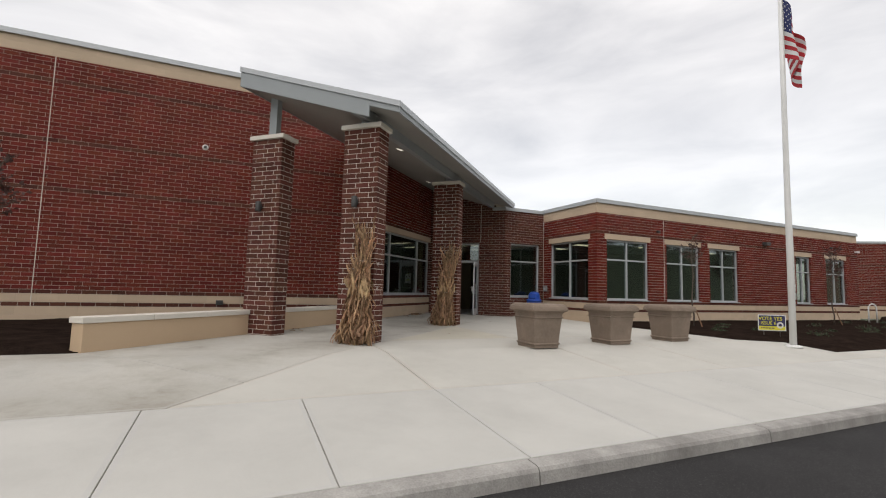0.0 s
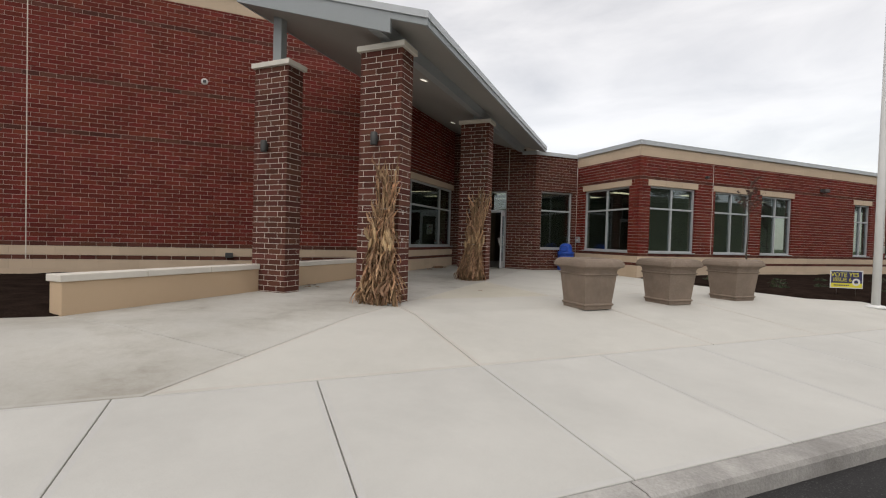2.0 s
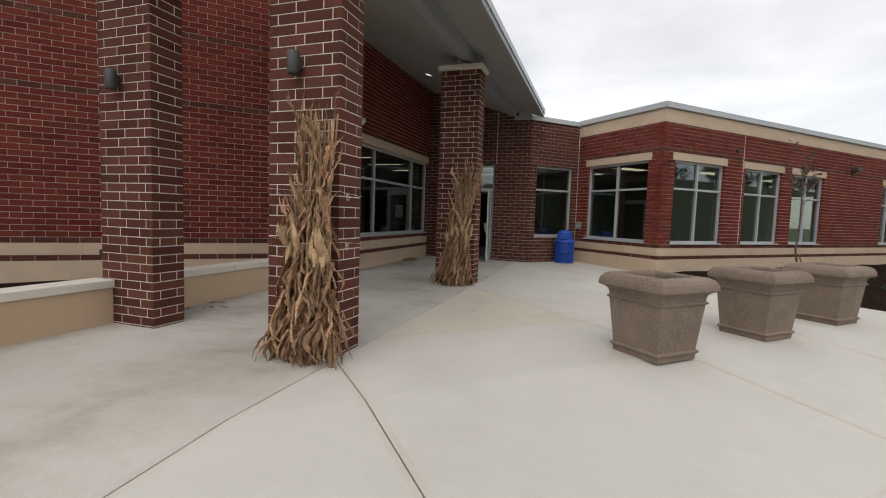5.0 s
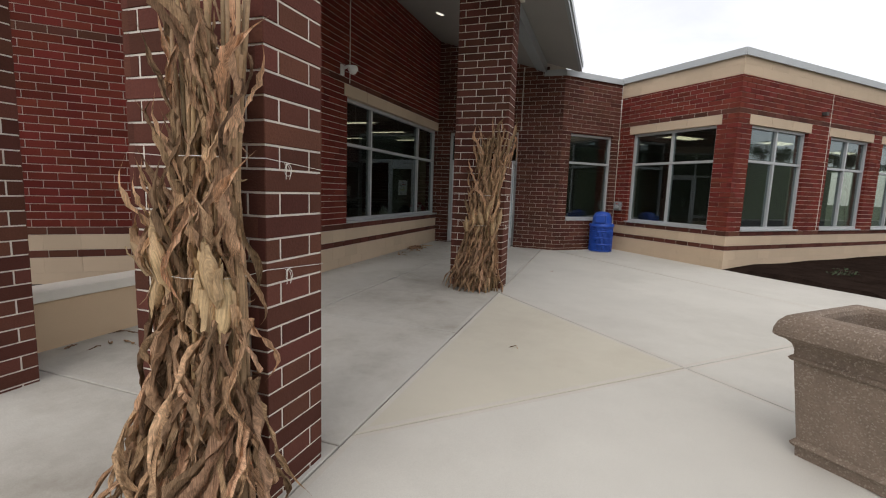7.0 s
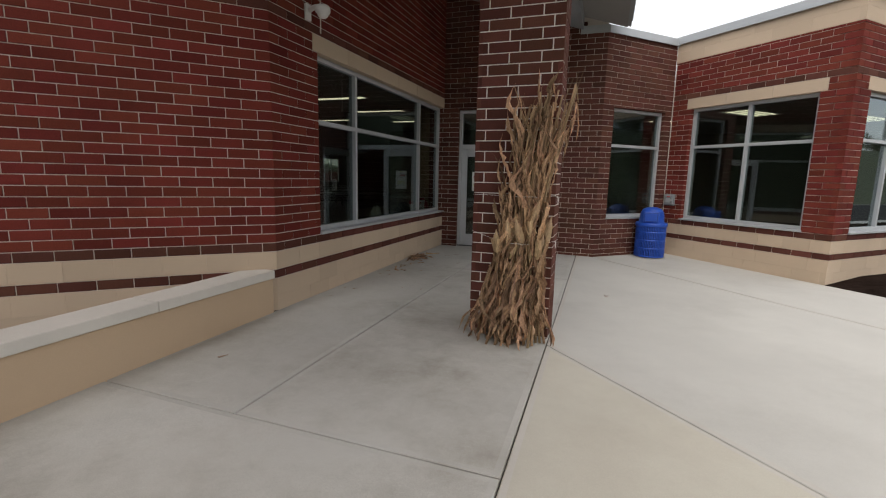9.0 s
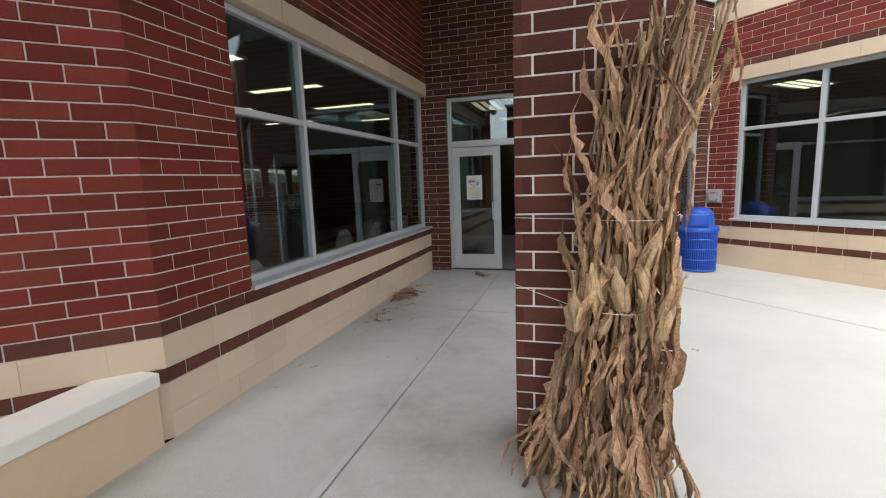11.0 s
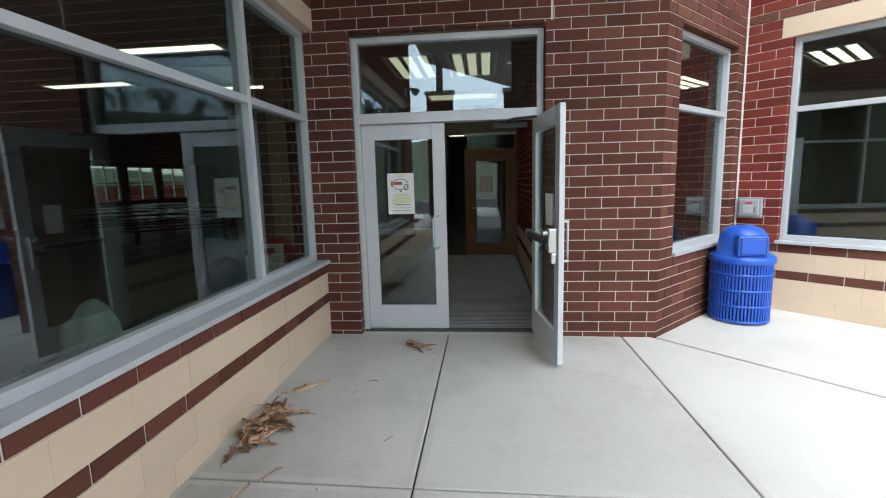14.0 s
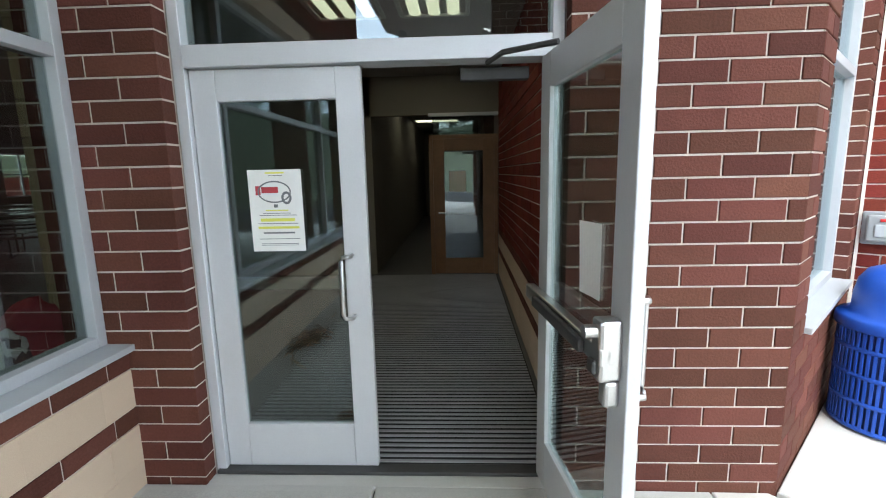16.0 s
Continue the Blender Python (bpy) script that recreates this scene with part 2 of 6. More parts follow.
GREEN = material("shrub_green", (0.035, 0.055, 0.022), 0.7, 0.3, 40, 5, 0.1, per_piece=0.35)
FARTREE = material("far_foliage", (0.06, 0.075, 0.03), 0.9, 0.4, 2, 0.3, 0.3, per_piece=0.3, hue=0.03)
PAPER = material("paper", (0.78, 0.78, 0.74), 0.7, 0.03, 60, 4)
TUBE = glow("troffer_glow", (1.0, 0.92, 0.66), 1.5)
VESTGLOW = glow("vestibule_troffer_glow", (1.0, 0.91, 0.64), 0.38)
SOFTGLOW = glow("downlight_glow", (1.0, 0.95, 0.85), 0.9)


def plain(name, rgb, rough=0.5):
    return material(name, rgb, rough, 0.05, 50, 3, 0.03)


# ---- mesh helpers ----
def mesh_of(bm, name, mat):
    me = bpy.data.meshes.new(name)
    bmesh.ops.recalc_face_normals(bm, faces=bm.faces)
    bm.to_mesh(me)
    bm.free()
    if mat:
        me.materials.append(mat)
    return me


def part(name, bm, mat, parent, label="", smooth=False):
    """Links a bmesh as one mesh object under a thing or a part."""
    me = mesh_of(bm, name, mat)
    if smooth:
        me.shade_smooth()
    ob = new(name, me)
    ob.parent = parent
    if label:
        ob["label"] = label
    return ob


def thing(name, m, label, category, group="", kind=""):
    """An Empty at the base of a thing."""
    ob = new(name)
    ob.matrix_world = m
    ob.matrix_basis = m
    return tagged(ob, label, category, group, kind)


def solid(name, bm, mat, label, category, kind="structure", smooth=False):
    me = mesh_of(bm, name, mat)
    if smooth:
        me.shade_smooth()
    return tagged(new(name, me), label, category, "", kind)


def box(bm, x0, x1, y0, y1, z0, z1, bevel=0.0, m=None):
    b = bmesh.new() if bevel or m is not None else bm
    v = [b.verts.new((x, y, z)) for z in (z0, z1) for x, y in ((x0, y0), (x1, y0), (x1, y1), (x0, y1))]
    for f in ((3, 2, 1, 0), (4, 5, 6, 7), (0, 1, 5, 4), (1, 2, 6, 5), (2, 3, 7, 6), (3, 0, 4, 7)):
        b.faces.new([v[i] for i in f])
    if b is not bm:
        if bevel:
            bmesh.ops.bevel(b, geom=b.edges[:], offset=bevel, segments=2, affect="EDGES", profile=0.5)
        join(bm, b, m)
    return bm


def join(bm, b, m=None):
    if m is not None:
        bmesh.ops.transform(b, matrix=m, verts=b.verts)
    tmp = bpy.data.meshes.new("tmp")
    b.to_mesh(tmp)
    b.free()
    bm.from_mesh(tmp)
    bpy.data.meshes.remove(tmp)


def tube(bm, pts, radii, sides=8, cap=True):
    """A tapered tube along points."""
    rings = []
    pts = [Vector(p) for p in pts]
    if not hasattr(radii, "__len__"):
        radii = [radii] * len(pts)
    for i, p in enumerate(pts):
        d = (pts[min(i + 1, len(pts) - 1)] - pts[max(i - 1, 0)]).normalized()
        a = d.cross(Vector((0.31, 0.2, 0.93) if abs(d.z) < 0.9 else (1, 0.1, 0))).normalized()
        b = d.cross(a)
        rings.append([bm.verts.new(p + radii[i] * (a * math.cos(2 * math.pi * k / sides) + b * math.sin(2 * math.pi * k / sides))) for k in range(sides)])
    for r, q in zip(rings, rings[1:]):
        for k in range(sides):
            bm.faces.new((r[k], r[(k + 1) % sides], q[(k + 1) % sides], q[k]))
    if cap:
        bm.faces.new(rings[0][::-1])
        bm.faces.new(rings[-1])
    return bm


def lathe(bm, profile, sides=32, power=None):
    """A turned shape from (radius, z) pairs; a power gives a rounded square plan."""
    rings = []
    for r, z in profile:
        ring = []
        for k in range(sides):
            a = 2 * math.pi * (k + 0.5) / sides
            c, s = math.cos(a), math.sin(a)
            f = 1.0 if power is None else (abs(c) ** power + abs(s) ** power) ** (-1 / power)
            ring.append(bm.verts.new((r * f * c, r * f * s, z)))
        rings.append(ring)
    for r, q in zip(rings, rings[1:]):
        for k in range(sides):
            bm.faces.new((r[k], r[(k + 1) % sides], q[(k + 1) % sides], q[k]))
    return rings


def prism(bm, poly, z0, z1):
    lo = [bm.verts.new((x, y, z0)) for x, y in poly]
    hi = [bm.verts.new((x, y, z1)) for x, y in poly]
    bm.faces.new(lo[::-1])
    bm.faces.new(hi)
    for i in range(len(poly)):
        j = (i + 1) % len(poly)
        bm.faces.new((lo[i], lo[j], hi[j], hi[i]))
    return bm


R2 = math.sqrt(2)


def uv(u, v):
    """Plan point from metres along the road and away from it."""
    return ((u - v) / R2, (u + v) / R2)


def ground_z(x, y):
    v = (y - x) / R2
    knots = ((3.13, 0.05), (5.43, 0.21), (7.53, 0.405), (12.0, 0.42), (17.0, 0.485), (40.0, 0.485))
    if v <= knots[0][0]:
        return knots[0][1]
    for (a, za), (b, zb) in zip(knots, knots[1:]):
        if v <= b:
            return za + (zb - za) * (v - a) / (b - a)
    return knots[-1][1]

# ---- large structure ----
COURSE, LEN = 0.1016, 0.3048
BASE_COURSES = [(0.316, 0.417, "t"), (0.417, 0.620, "T"), (0.620, 0.824, "T"), (0.824, 0.926, "D"), (0.926, 1.129, "T"), (1.129, 1.231, "D")]
BRICKMAT = {"R": RED, "D": DARK, "P": DARK, "T": TAN, "t": TAN}
PIECE = {}


def piece_mesh(length, height, kind):
    """One shared mesh per size and colour: a brick with eased front edges."""
    key = (round(length, 3), round(height, 3), kind)
    if key not in PIECE:
        bm = bmesh.new()
        h, z, d, e = length / 2, height / 2, 0.045 if kind == "P" else 0.095, 0.0008 if kind in "Tt" else 0.003
        back = [bm.verts.new(p) for p in ((-h, -d, -z), (h, -d, -z), (h, -d, z), (-h, -d, z))]
        mid = [bm.verts.new(p) for p in ((-h, -e, -z), (h, -e, -z), (h, -e, z), (-h, -e, z))]
        front = [bm.verts.new(p) for p in ((-h + e, 0, -z + e), (h - e, 0, -z + e), (h - e, 0, z - e), (-h + e, 0, z - e))]
        bm.faces.new(front)
        for a, b in ((back, mid), (mid, front)):
            for i in range(4):
                bm.faces.new((a[i], a[(i + 1) % 4], b[(i + 1) % 4], b[i]))
        PIECE[key] = mesh_of(bm, "block" if kind in "Tt" else "brick", BRICKMAT[kind])
    return PIECE[key]


def courses_for(z0, z1, scheme, darks=(), tan_top=None):
    """Course list (z low, z high, kind) for a wall."""
    rows = []
    if scheme == "dark":
        z = 0.417 - COURSE
        while z < z1 - 0.02:
            rows.append((z, min(z + COURSE, z1), "D"))
            z += COURSE
        return [r for r in rows if r[1] > z0]
    rows += BASE_COURSES
    z = 1.231
    top = tan_top if tan_top else z1
    while z < top - 0.02:
        kind = "D" if any(abs(z - d) < 0.03 for d in darks) else "R"
        rows.append((z, min(z + COURSE, top), kind))
        z += COURSE
    if tan_top:
        half = (z1 - tan_top) / 2
        rows += [(tan_top, tan_top + half, "T"), (tan_top + half, z1, "T")]
    return [r for r in rows if r[1] > z0 + 0.01]


QUEUE = []


def masonry(name, p0, p1, z0, z1, label, scheme="red", openings=(), darks=(), tan_top=None, lintels=True, thick=0.3, near=None, ztop=None, keep=300, bond0=0.0):
    """A wall from p0 to p1 with its face on the right hand of that way: mortar body with openings; the pieces are laid later."""
    p0, p1 = Vector((*p0, 0)), Vector((*p1, 0))
    d = (p1 - p0).normalized()
    n = Vector((d.y, -d.x, 0))
    length = (p1 - p0).length
    m = Matrix(((d.x, n.x, 0, p0.x), (d.y, n.y, 0, p0.y), (d.z, n.z, 1, 0), (0, 0, 0, 1)))
    bm = bmesh.new()
    g = 0.008
    holes = [(a - g, b + g, c, e + g) for a, b, c, e in openings]
    us = sorted({g, length - g, *[u for h in holes for u in h[:2] if g < u < length - g]})
    for a, b in zip(us, us[1:]):
        mid = (a + b) / 2
        cuts = sorted((h[2], h[3]) for h in holes if h[0] < mid < h[1])
        z = z0
        for c, e in cuts + [(z1 if ztop is None else None, None)]:
            if c is None:
                ta, tb = ztop(p0 + d * a), ztop(p0 + d * b)
                v = [bm.verts.new((u, w, zz)) for w in (-g, -thick) for u, zz in ((a, z), (b, z), (b, tb), (a, ta))]
                for f in ((3, 2, 1, 0), (4, 5, 6, 7), (0, 1, 5, 4), (1, 2, 6, 5), (2, 3, 7, 6), (3, 0, 4, 7)):
                    bm.faces.new([v[i] for i in f])
            elif c > z:
                box(bm, a, b, -thick, -g, z, c)
            z = e if e is not None else z
    bmesh.ops.transform(bm, matrix=m, verts=bm.verts)
    wall = solid(name, bm, MORTAR, label, "wall")
    rows = courses_for(z0, z1, scheme, darks, tan_top)
    todo = []
    lint = []
    if lintels:
        for a, b, c, e in openings:
            lint.append((a - 0.10, b + 0.10, e, e + 2 * COURSE))
    for i, (za, zb, kind) in enumerate(rows):
        big = kind in "Tt"
        step = 0.6096 if (tan_top and za >= tan_top - 0.01) else (0.4064 if big else LEN)
        u = -((i % 2) * step / 2 + bond0) % step - step
        zc = (za + zb) / 2
        blocked = [(h[0], h[1]) for h in openings if h[2] - 0.01 < zc < h[3] + 0.01] + [(h[0], h[1]) for h in lint if h[2] < zc < h[3]]
        row = []
        while u < length:
            spans = [(max(u, 0), min(u + step, length))]
            for a, b in blocked:
                spans = [s for x, y in spans for s in ((x, min(y, a)), (max(x, b), y)) if s[1] - s[0] > 0.0005] if any(x < b and y > a for x, y in spans) else spans
            row += spans
            u += step
        merged = []
        for x, y in sorted(row):
            if merged and x - merged[-1][1] < 0.002 and (y - x < 0.075 or merged[-1][1] - merged[-1][0] < 0.075):
                merged[-1] = (merged[-1][0], y)
            else:
                merged.append((x, y))
        gap = 0.0005 if big else 0.005
        for x, y in merged:
            if y - x > 0.03 and (ztop is None or zb < ztop(p0 + d * (x + y) / 2) - 0.02):
                todo.append((x + (gap if x > 0 else 0), y - (gap if y < length else 0), za + gap, zb - gap, kind))
    # cut bricks over a head that falls inside a course
    for a, b, c, e in openings if not lintels else ():
        for za, zb, kind in rows:
            if za < e < zb - 0.015 and (za + zb) / 2 < e + 0.01:
                k = max(1, round((b - a) / LEN))
                for j in range(k):
                    todo.append((a + (b - a) * j / k + 0.005, a + (b - a) * (j + 1) / k - 0.005, e + 0.004, zb - 0.005, kind))
    for a, b, c, e in lint:
        k = max(1, round((b - a) / 0.8))
        for j in range(k):
            todo.append((a + (b - a) * j / k + 0.004, a + (b - a) * (j + 1) / k - 0.004, c + 0.004, e - 0.005, "T"))
    QUEUE.append((wall, m, todo, near, keep))
    return wall, m


def lay_pieces():
    """Lays the bricks and blocks of all walls: the nearest as objects, the rest joined per colour."""
    for wall, m, todo, near, keep in QUEUE:
        if near is not None:
            near = Vector(near)
            todo.sort(key=lambda t: (m @ Vector(((t[0] + t[1]) / 2, 0, (t[2] + t[3]) / 2)) - near).length_squared)
        single = todo[:keep] if near is not None else []
        for a, b, c, e, kind in single:
            ob = new("block" if kind in "Tt" else "brick", piece_mesh(b - a, e - c, kind))
            ob.parent = wall
            ob.matrix_basis = m @ Matrix.Translation(((a + b) / 2, random.uniform(-0.0012, 0.0012), (c + e) / 2))
        rest = todo[len(single):]
        for kinds, name in (("R", "red_bricks"), ("D", "dark_bricks"), ("P", "dark_bricks"), ("Tt", "tan_blocks")):
            sel = [t for t in rest if t[4] in kinds]
            if not sel:
                continue
            verts, faces = [], []
            for a, b, c, e, kind in sel:
                k = len(verts)
                j = random.uniform(-0.0012, 0.0012)
                r, d = 0.0008 if kind in "Tt" else 0.003, 0.045 if kind == "P" else 0.095
                for x, w, z in ((a, -d, c), (b, -d, c), (b, -d, e), (a, -d, e), (a, j - r, c), (b, j - r, c), (b, j - r, e), (a, j - r, e),
                                (a + r, j, c + r), (b - r, j, c + r), (b - r, j, e - r), (a + r, j, e - r)):
                    verts.append(m @ Vector((x, w, z)))
                faces += [(k + 8, k + 9, k + 10, k + 11)]
                for o in (0, 4):
                    faces += [(k + o + i, k + o + (i + 1) % 4, k + o + 4 + (i + 1) % 4, k + o + 4 + i) for i in range(4)]
            me = bpy.data.meshes.new(name)
            me.from_pydata(verts, [], faces)
            me.materials.append(BRICKMAT[kinds[0]])
            ob = new(name, me)
            ob.parent = wall
            tagged(ob, kind="stuff")


def window(name, m, u0, u1, z0, z1, mullions, transom, label, depth=0.11, recess=0.08, fw=0.055, sill=True):
    """Aluminium window in a wall's frame m, with its bars, panes and sill as parts."""
    root = new(name)
    tagged(root, label, "window", "", "structure")

    def bar(kind, a, b, c, e, w0=-recess, w1=-recess - depth):
        bm = box(bmesh.new(), a, b, w1, w0, c, e, 0.004)
        bmesh.ops.transform(bm, matrix=m, verts=bm.verts)
        return part(kind, bm, WINALU, root)
    bar("frame_jamb", u0, u0 + fw, z0, z1)
    bar("frame_jamb", u1 - fw, u1, z0, z1)
    bar("frame_head", u0 + fw, u1 - fw, z1 - fw, z1)
    bar("frame_foot", u0 + fw, u1 - fw, z0, z0 + fw)
    xs = [u0 + fw]
    for x in mullions:
        bar("mullion", x - fw / 2, x + fw / 2, z0 + fw, z1 - fw)
        xs += [x - fw / 2, x + fw / 2]
    xs.append(u1 - fw)
    zs = [(z0 + fw, transom - fw / 2), (transom + fw / 2, z1 - fw)] if transom else [(z0 + fw, z1 - fw)]
    for a, b in zip(xs[::2], xs[1::2]):
        if transom:
            bar("transom", a, b, transom - fw / 2, transom + fw / 2)
        for c, e in zs:
            bm = box(bmesh.new(), a - 0.004, b + 0.004, -recess - depth / 2 - 0.004, -recess - depth / 2 + 0.004, c - 0.004, e + 0.004)
            bmesh.ops.transform(bm, matrix=m, verts=bm.verts)
            ob = part("pane", bm, GLASS, root)
            ob.visible_shadow = False
    if sill:
        bar("sill", u0 - 0.02, u1 + 0.02, z0 - 0.035, z0 - 0.001, 0.035, -recess - depth)
    return root


SILL, HEAD = 1.266, 3.466
B, S = (-7.42, 12.52), (-7.42, 18.0)
ENT0 = (-7.75, 18.0)
C1, C, BC = (-4.16, 18.0), (-2.815, 19.345), (-0.60, 17.13)
GYM_END = (-24.0, 12.52 - 16.6)
FAC_END = (11.75, 29.48)
ROOF_X0, ROOF_X1, ROOF_Y0, ROOF_Y1 = -7.72, -3.78, 7.4, 18.3


def roof_top(x):
    return 5.0 - 0.32 * (x - ROOF_X1)


wall_gym, M_GYM = masonry("wall_gym", GYM_END, B, 0.3, 7.50, "tall red brick wall with dark bands and tan base", darks=(3.669, 4.888, 6.41), tan_top=7.08, near=(-8.2, 11.8, 1.9))
wall_lobby, M_LOB = masonry("wall_lobby", B, S, 0.3, 6.3, "red brick wall under the canopy with tan block base", openings=[(0.86, 5.48, 1.231, HEAD)], darks=(3.669,), near=(-7.4, 13.2, 2.2), ztop=lambda p: 5.95)
wall_entrance, M_ENT = masonry("wall_entrance", ENT0, C1, 0.3, 6.0, "dark brick wall round the entrance doors", scheme="dark", openings=[(0.66, 2.51, 0.3, 3.43)], lintels=False, near=(-4.7, 18.0, 1.5), ztop=lambda p: roof_top(p.x) - 0.19)
wall_chamfer, M_CHA = masonry("wall_chamfer", C1, C, 0.3, 4.80, "dark brick canted wall with one window", scheme="dark", openings=[(0.29, 1.71, 1.231, 3.42)], lintels=False, near=(-3.6, 18.6, 1.0))
wall_office, M_OFF = masonry("wall_office", C, BC, 0.3, 4.82, "red brick wall with tan block base and parapet", openings=[(0.45, 2.68, 1.231, HEAD)], darks=(3.669,), tan_top=4.42, near=(-1.5, 18.1, 2.0))
F_WIN = [(0.48, 2.58), (3.54, 5.44), (6.05, 7.90), (12.08, 13.28), (14.55, 16.30)]
wall_facade, M_FAC = masonry("wall_facade", BC, FAC_END, 0.3, 4.82, "long red brick facade with tan base and parapet", openings=[(a, b, 1.231, HEAD) for a, b in F_WIN], darks=(3.669,), tan_top=4.42, near=(0.3, 18.0, 2.0))

window("window_lobby", M_LOB, 0.86, 5.477, SILL, HEAD, [1.94, 4.36], 2.66, "wide aluminium window with six panes over a metal sill", recess=0.10)
window("window_chamfer", M_CHA, 0.29, 1.71, SILL, 3.42, [], 2.70, "two-pane aluminium window in the dark brick canted wall")
window("window_office", M_OFF, 0.45, 2.68, SILL, HEAD, [1.565], 2.71, "four-pane aluminium window beside the blue litter bin")
for a, b in F_WIN:
    window("window_facade", M_FAC, a, b, SILL, HEAD, [(a + b) / 2], 2.73, "four-pane aluminium window in the long brick facade")


def coping(name, m, u0, u1, z0, z1, label, back=0.35, mat=COPING):
    bm = box(bmesh.new(), u0, u1, -back, 0.045, z0, z1 - 0.006, 0.006)
    box(bm, u0, u1, 0.028, 0.052, z0 - 0.05, z0 + 0.02, 0.003)
    bmesh.ops.transform(bm, matrix=m, verts=bm.verts)
    return solid(name, bm, mat, label, "coping")


coping("coping_gym", M_GYM, 0, 23.6, 7.502, 7.60, "grey metal coping along the gym parapet")
coping("coping_chamfer", M_CHA, -0.02, 1.94, 4.802, 4.90, "pale metal coping on the dark brick wall", mat=COPING)
coping("coping_entrance", M_ENT, 3.08, 3.62, 4.803, 4.902, "pale metal coping stub beside the canopy", mat=COPING)
coping("coping_office", M_OFF, -0.03, 3.165, 4.822, 4.93, "grey metal coping on the office parapet")
coping("coping_facade", M_FAC, -0.03, 17.5, 4.822, 4.93, "grey metal coping along the facade parapet")

# closing masses behind the faces
bm = prism(bmesh.new(), [uv(-20, 14.3), uv(3.6, 14.3), uv(3.6, 34), uv(-20, 34)], 7.1, 7.3)
solid("roof_gym", bm, COPING, "flat roof of the gym behind its parapet", "roof")
bm = prism(bmesh.new(), [(-7.68, 12.9), (-7.68, 18.2), (-4.4, 18.2), (-2.8, 19.8), (-0.55, 17.7), (11.4, 29.7), (4, 45), (-25.4, 45), (-25.4, 12.9)], 4.0, 4.15)
solid("roof_school", bm, COPING, "flat roof of the low wing behind its parapet", "roof")

# ---- paving, road, beds ----
LOW_X = -7.412
KERB_V, WALK_V = 3.13, 5.43
PLAZA = [uv(-16, WALK_V), uv(45, WALK_V), uv(45, 6.0), uv(12.86, 6.0), uv(12.83, 7.1), uv(11.65, 7.55), (BC[0] + 0.1, BC[1] - 0.1), (C[0], C[1] - 0.01), (C1[0], C1[1]), (-7.44, 18.0), (-7.44, 12.45), (LOW_X - 0.02, 12.45), (LOW_X - 0.02, 4.45), uv(-16, 8.42)]
WALKWAY = [uv(-16, KERB_V + 0.2), uv(45, KERB_V + 0.2), uv(45, WALK_V), uv(-16, WALK_V)]


def cut(bm, point, direction, where=None):
    faces = [f for f in bm.faces if where is None or where(f.calc_center_median())]
    if not faces:
        return
    geom = list({g for f in faces for g in (*f.verts, *f.edges)}) + faces
    bmesh.ops.bisect_plane(bm, geom=geom, plane_co=(*point, 0), plane_no=(direction[1], -direction[0], 0))


plan = bmesh.new()
plan.faces.new([plan.verts.new((x, y, 0)) for x, y in WALKWAY])
for s in [0.99 - 2.19 * k for k in range(9)] + [3.33 + 2.21 * k for k in range(20)]:
    cut(plan, (s / 2, s / 2), (1, -1))
walk_slabs = [[v.co.to_2d() for v in f.verts] for f in plan.faces]
plan.free()
plan = bmesh.new()
plan.faces.new([plan.verts.new((x, y, 0)) for x, y in PLAZA])
bmesh.ops.triangulate(plan, faces=plan.faces[:])
bmesh.ops.dissolve_limit(plan, angle_limit=0.01, verts=plan.verts, edges=plan.edges)
cut(plan, (-4.38, 10.0), (-0.09, 7.0), lambda c: c.y - c.x > 7.8)
cut(plan, (0, 10.58), (1, 0), lambda c: c.x < -4.39)
cut(plan, (-6.19, 0), (0, 1), lambda c: c.x < -4.39 and c.y > 7.0)
cut(plan, (0, 15.66), (1, 0), lambda c: c.x < -4.39 and c.y > 10.65)
cut(plan, (0, 8.30), (1, 0), lambda c: c.x < -4.39 and c.y < 10.65)
cut(plan, (0, 4.45), (1, 0), lambda c: c.x < -4.39 and c.y < 8.0)
cut(plan, (-2.25, 10.53), (1, 1), lambda c: c.x > -4.39)
cut(plan, (-2.25, 10.53), (1, -1), lambda c: c.x > -4.39)
cut(plan, (-4.20, 18.0), (1, -1), lambda c: c.x > -4.39 and c.y - c.x > 12.7)
cut(plan, (1.66, 1.66), (1, -1), lambda c: c.x > -4.39 and c.x + c.y < 8.2)
cut(plan, (5.8, 5.8), (1, -1), lambda c: c.x > -4.39 and c.y - c.x < 12.8 and c.x + c.y > 8)
cut(plan, (9.3, 9.3), (1, -1), lambda c: c.x + c.y > 12)
cut(plan, (14, 14), (1, -1), lambda c: c.x + c.y > 19)
plaza_slabs = []
for f in plan.faces:
    ring = [v.co.to_2d() for v in f.verts]
    plaza_slabs.append([p for i, p in enumerate(ring) if (p - ring[i - 1]).length > 0.05])
plan.free()

bm = bmesh.new()
bm.faces.new([bm.verts.new((*p, -0.14)) for p in ((-700, -700), (700, -700), (700, 700), (-700, 700))])
solid("ground", bm, GRASS, "grass ground reaching to the horizon", "ground")
bm = prism(bmesh.new(), [uv(-60, -9.5), uv(80, -9.5), uv(80, KERB_V + 0.06), uv(-60, KERB_V + 0.06)], -0.136, -0.085)
solid("road", bm, ASPHALT, "dark fresh asphalt drive along the kerb", "road")


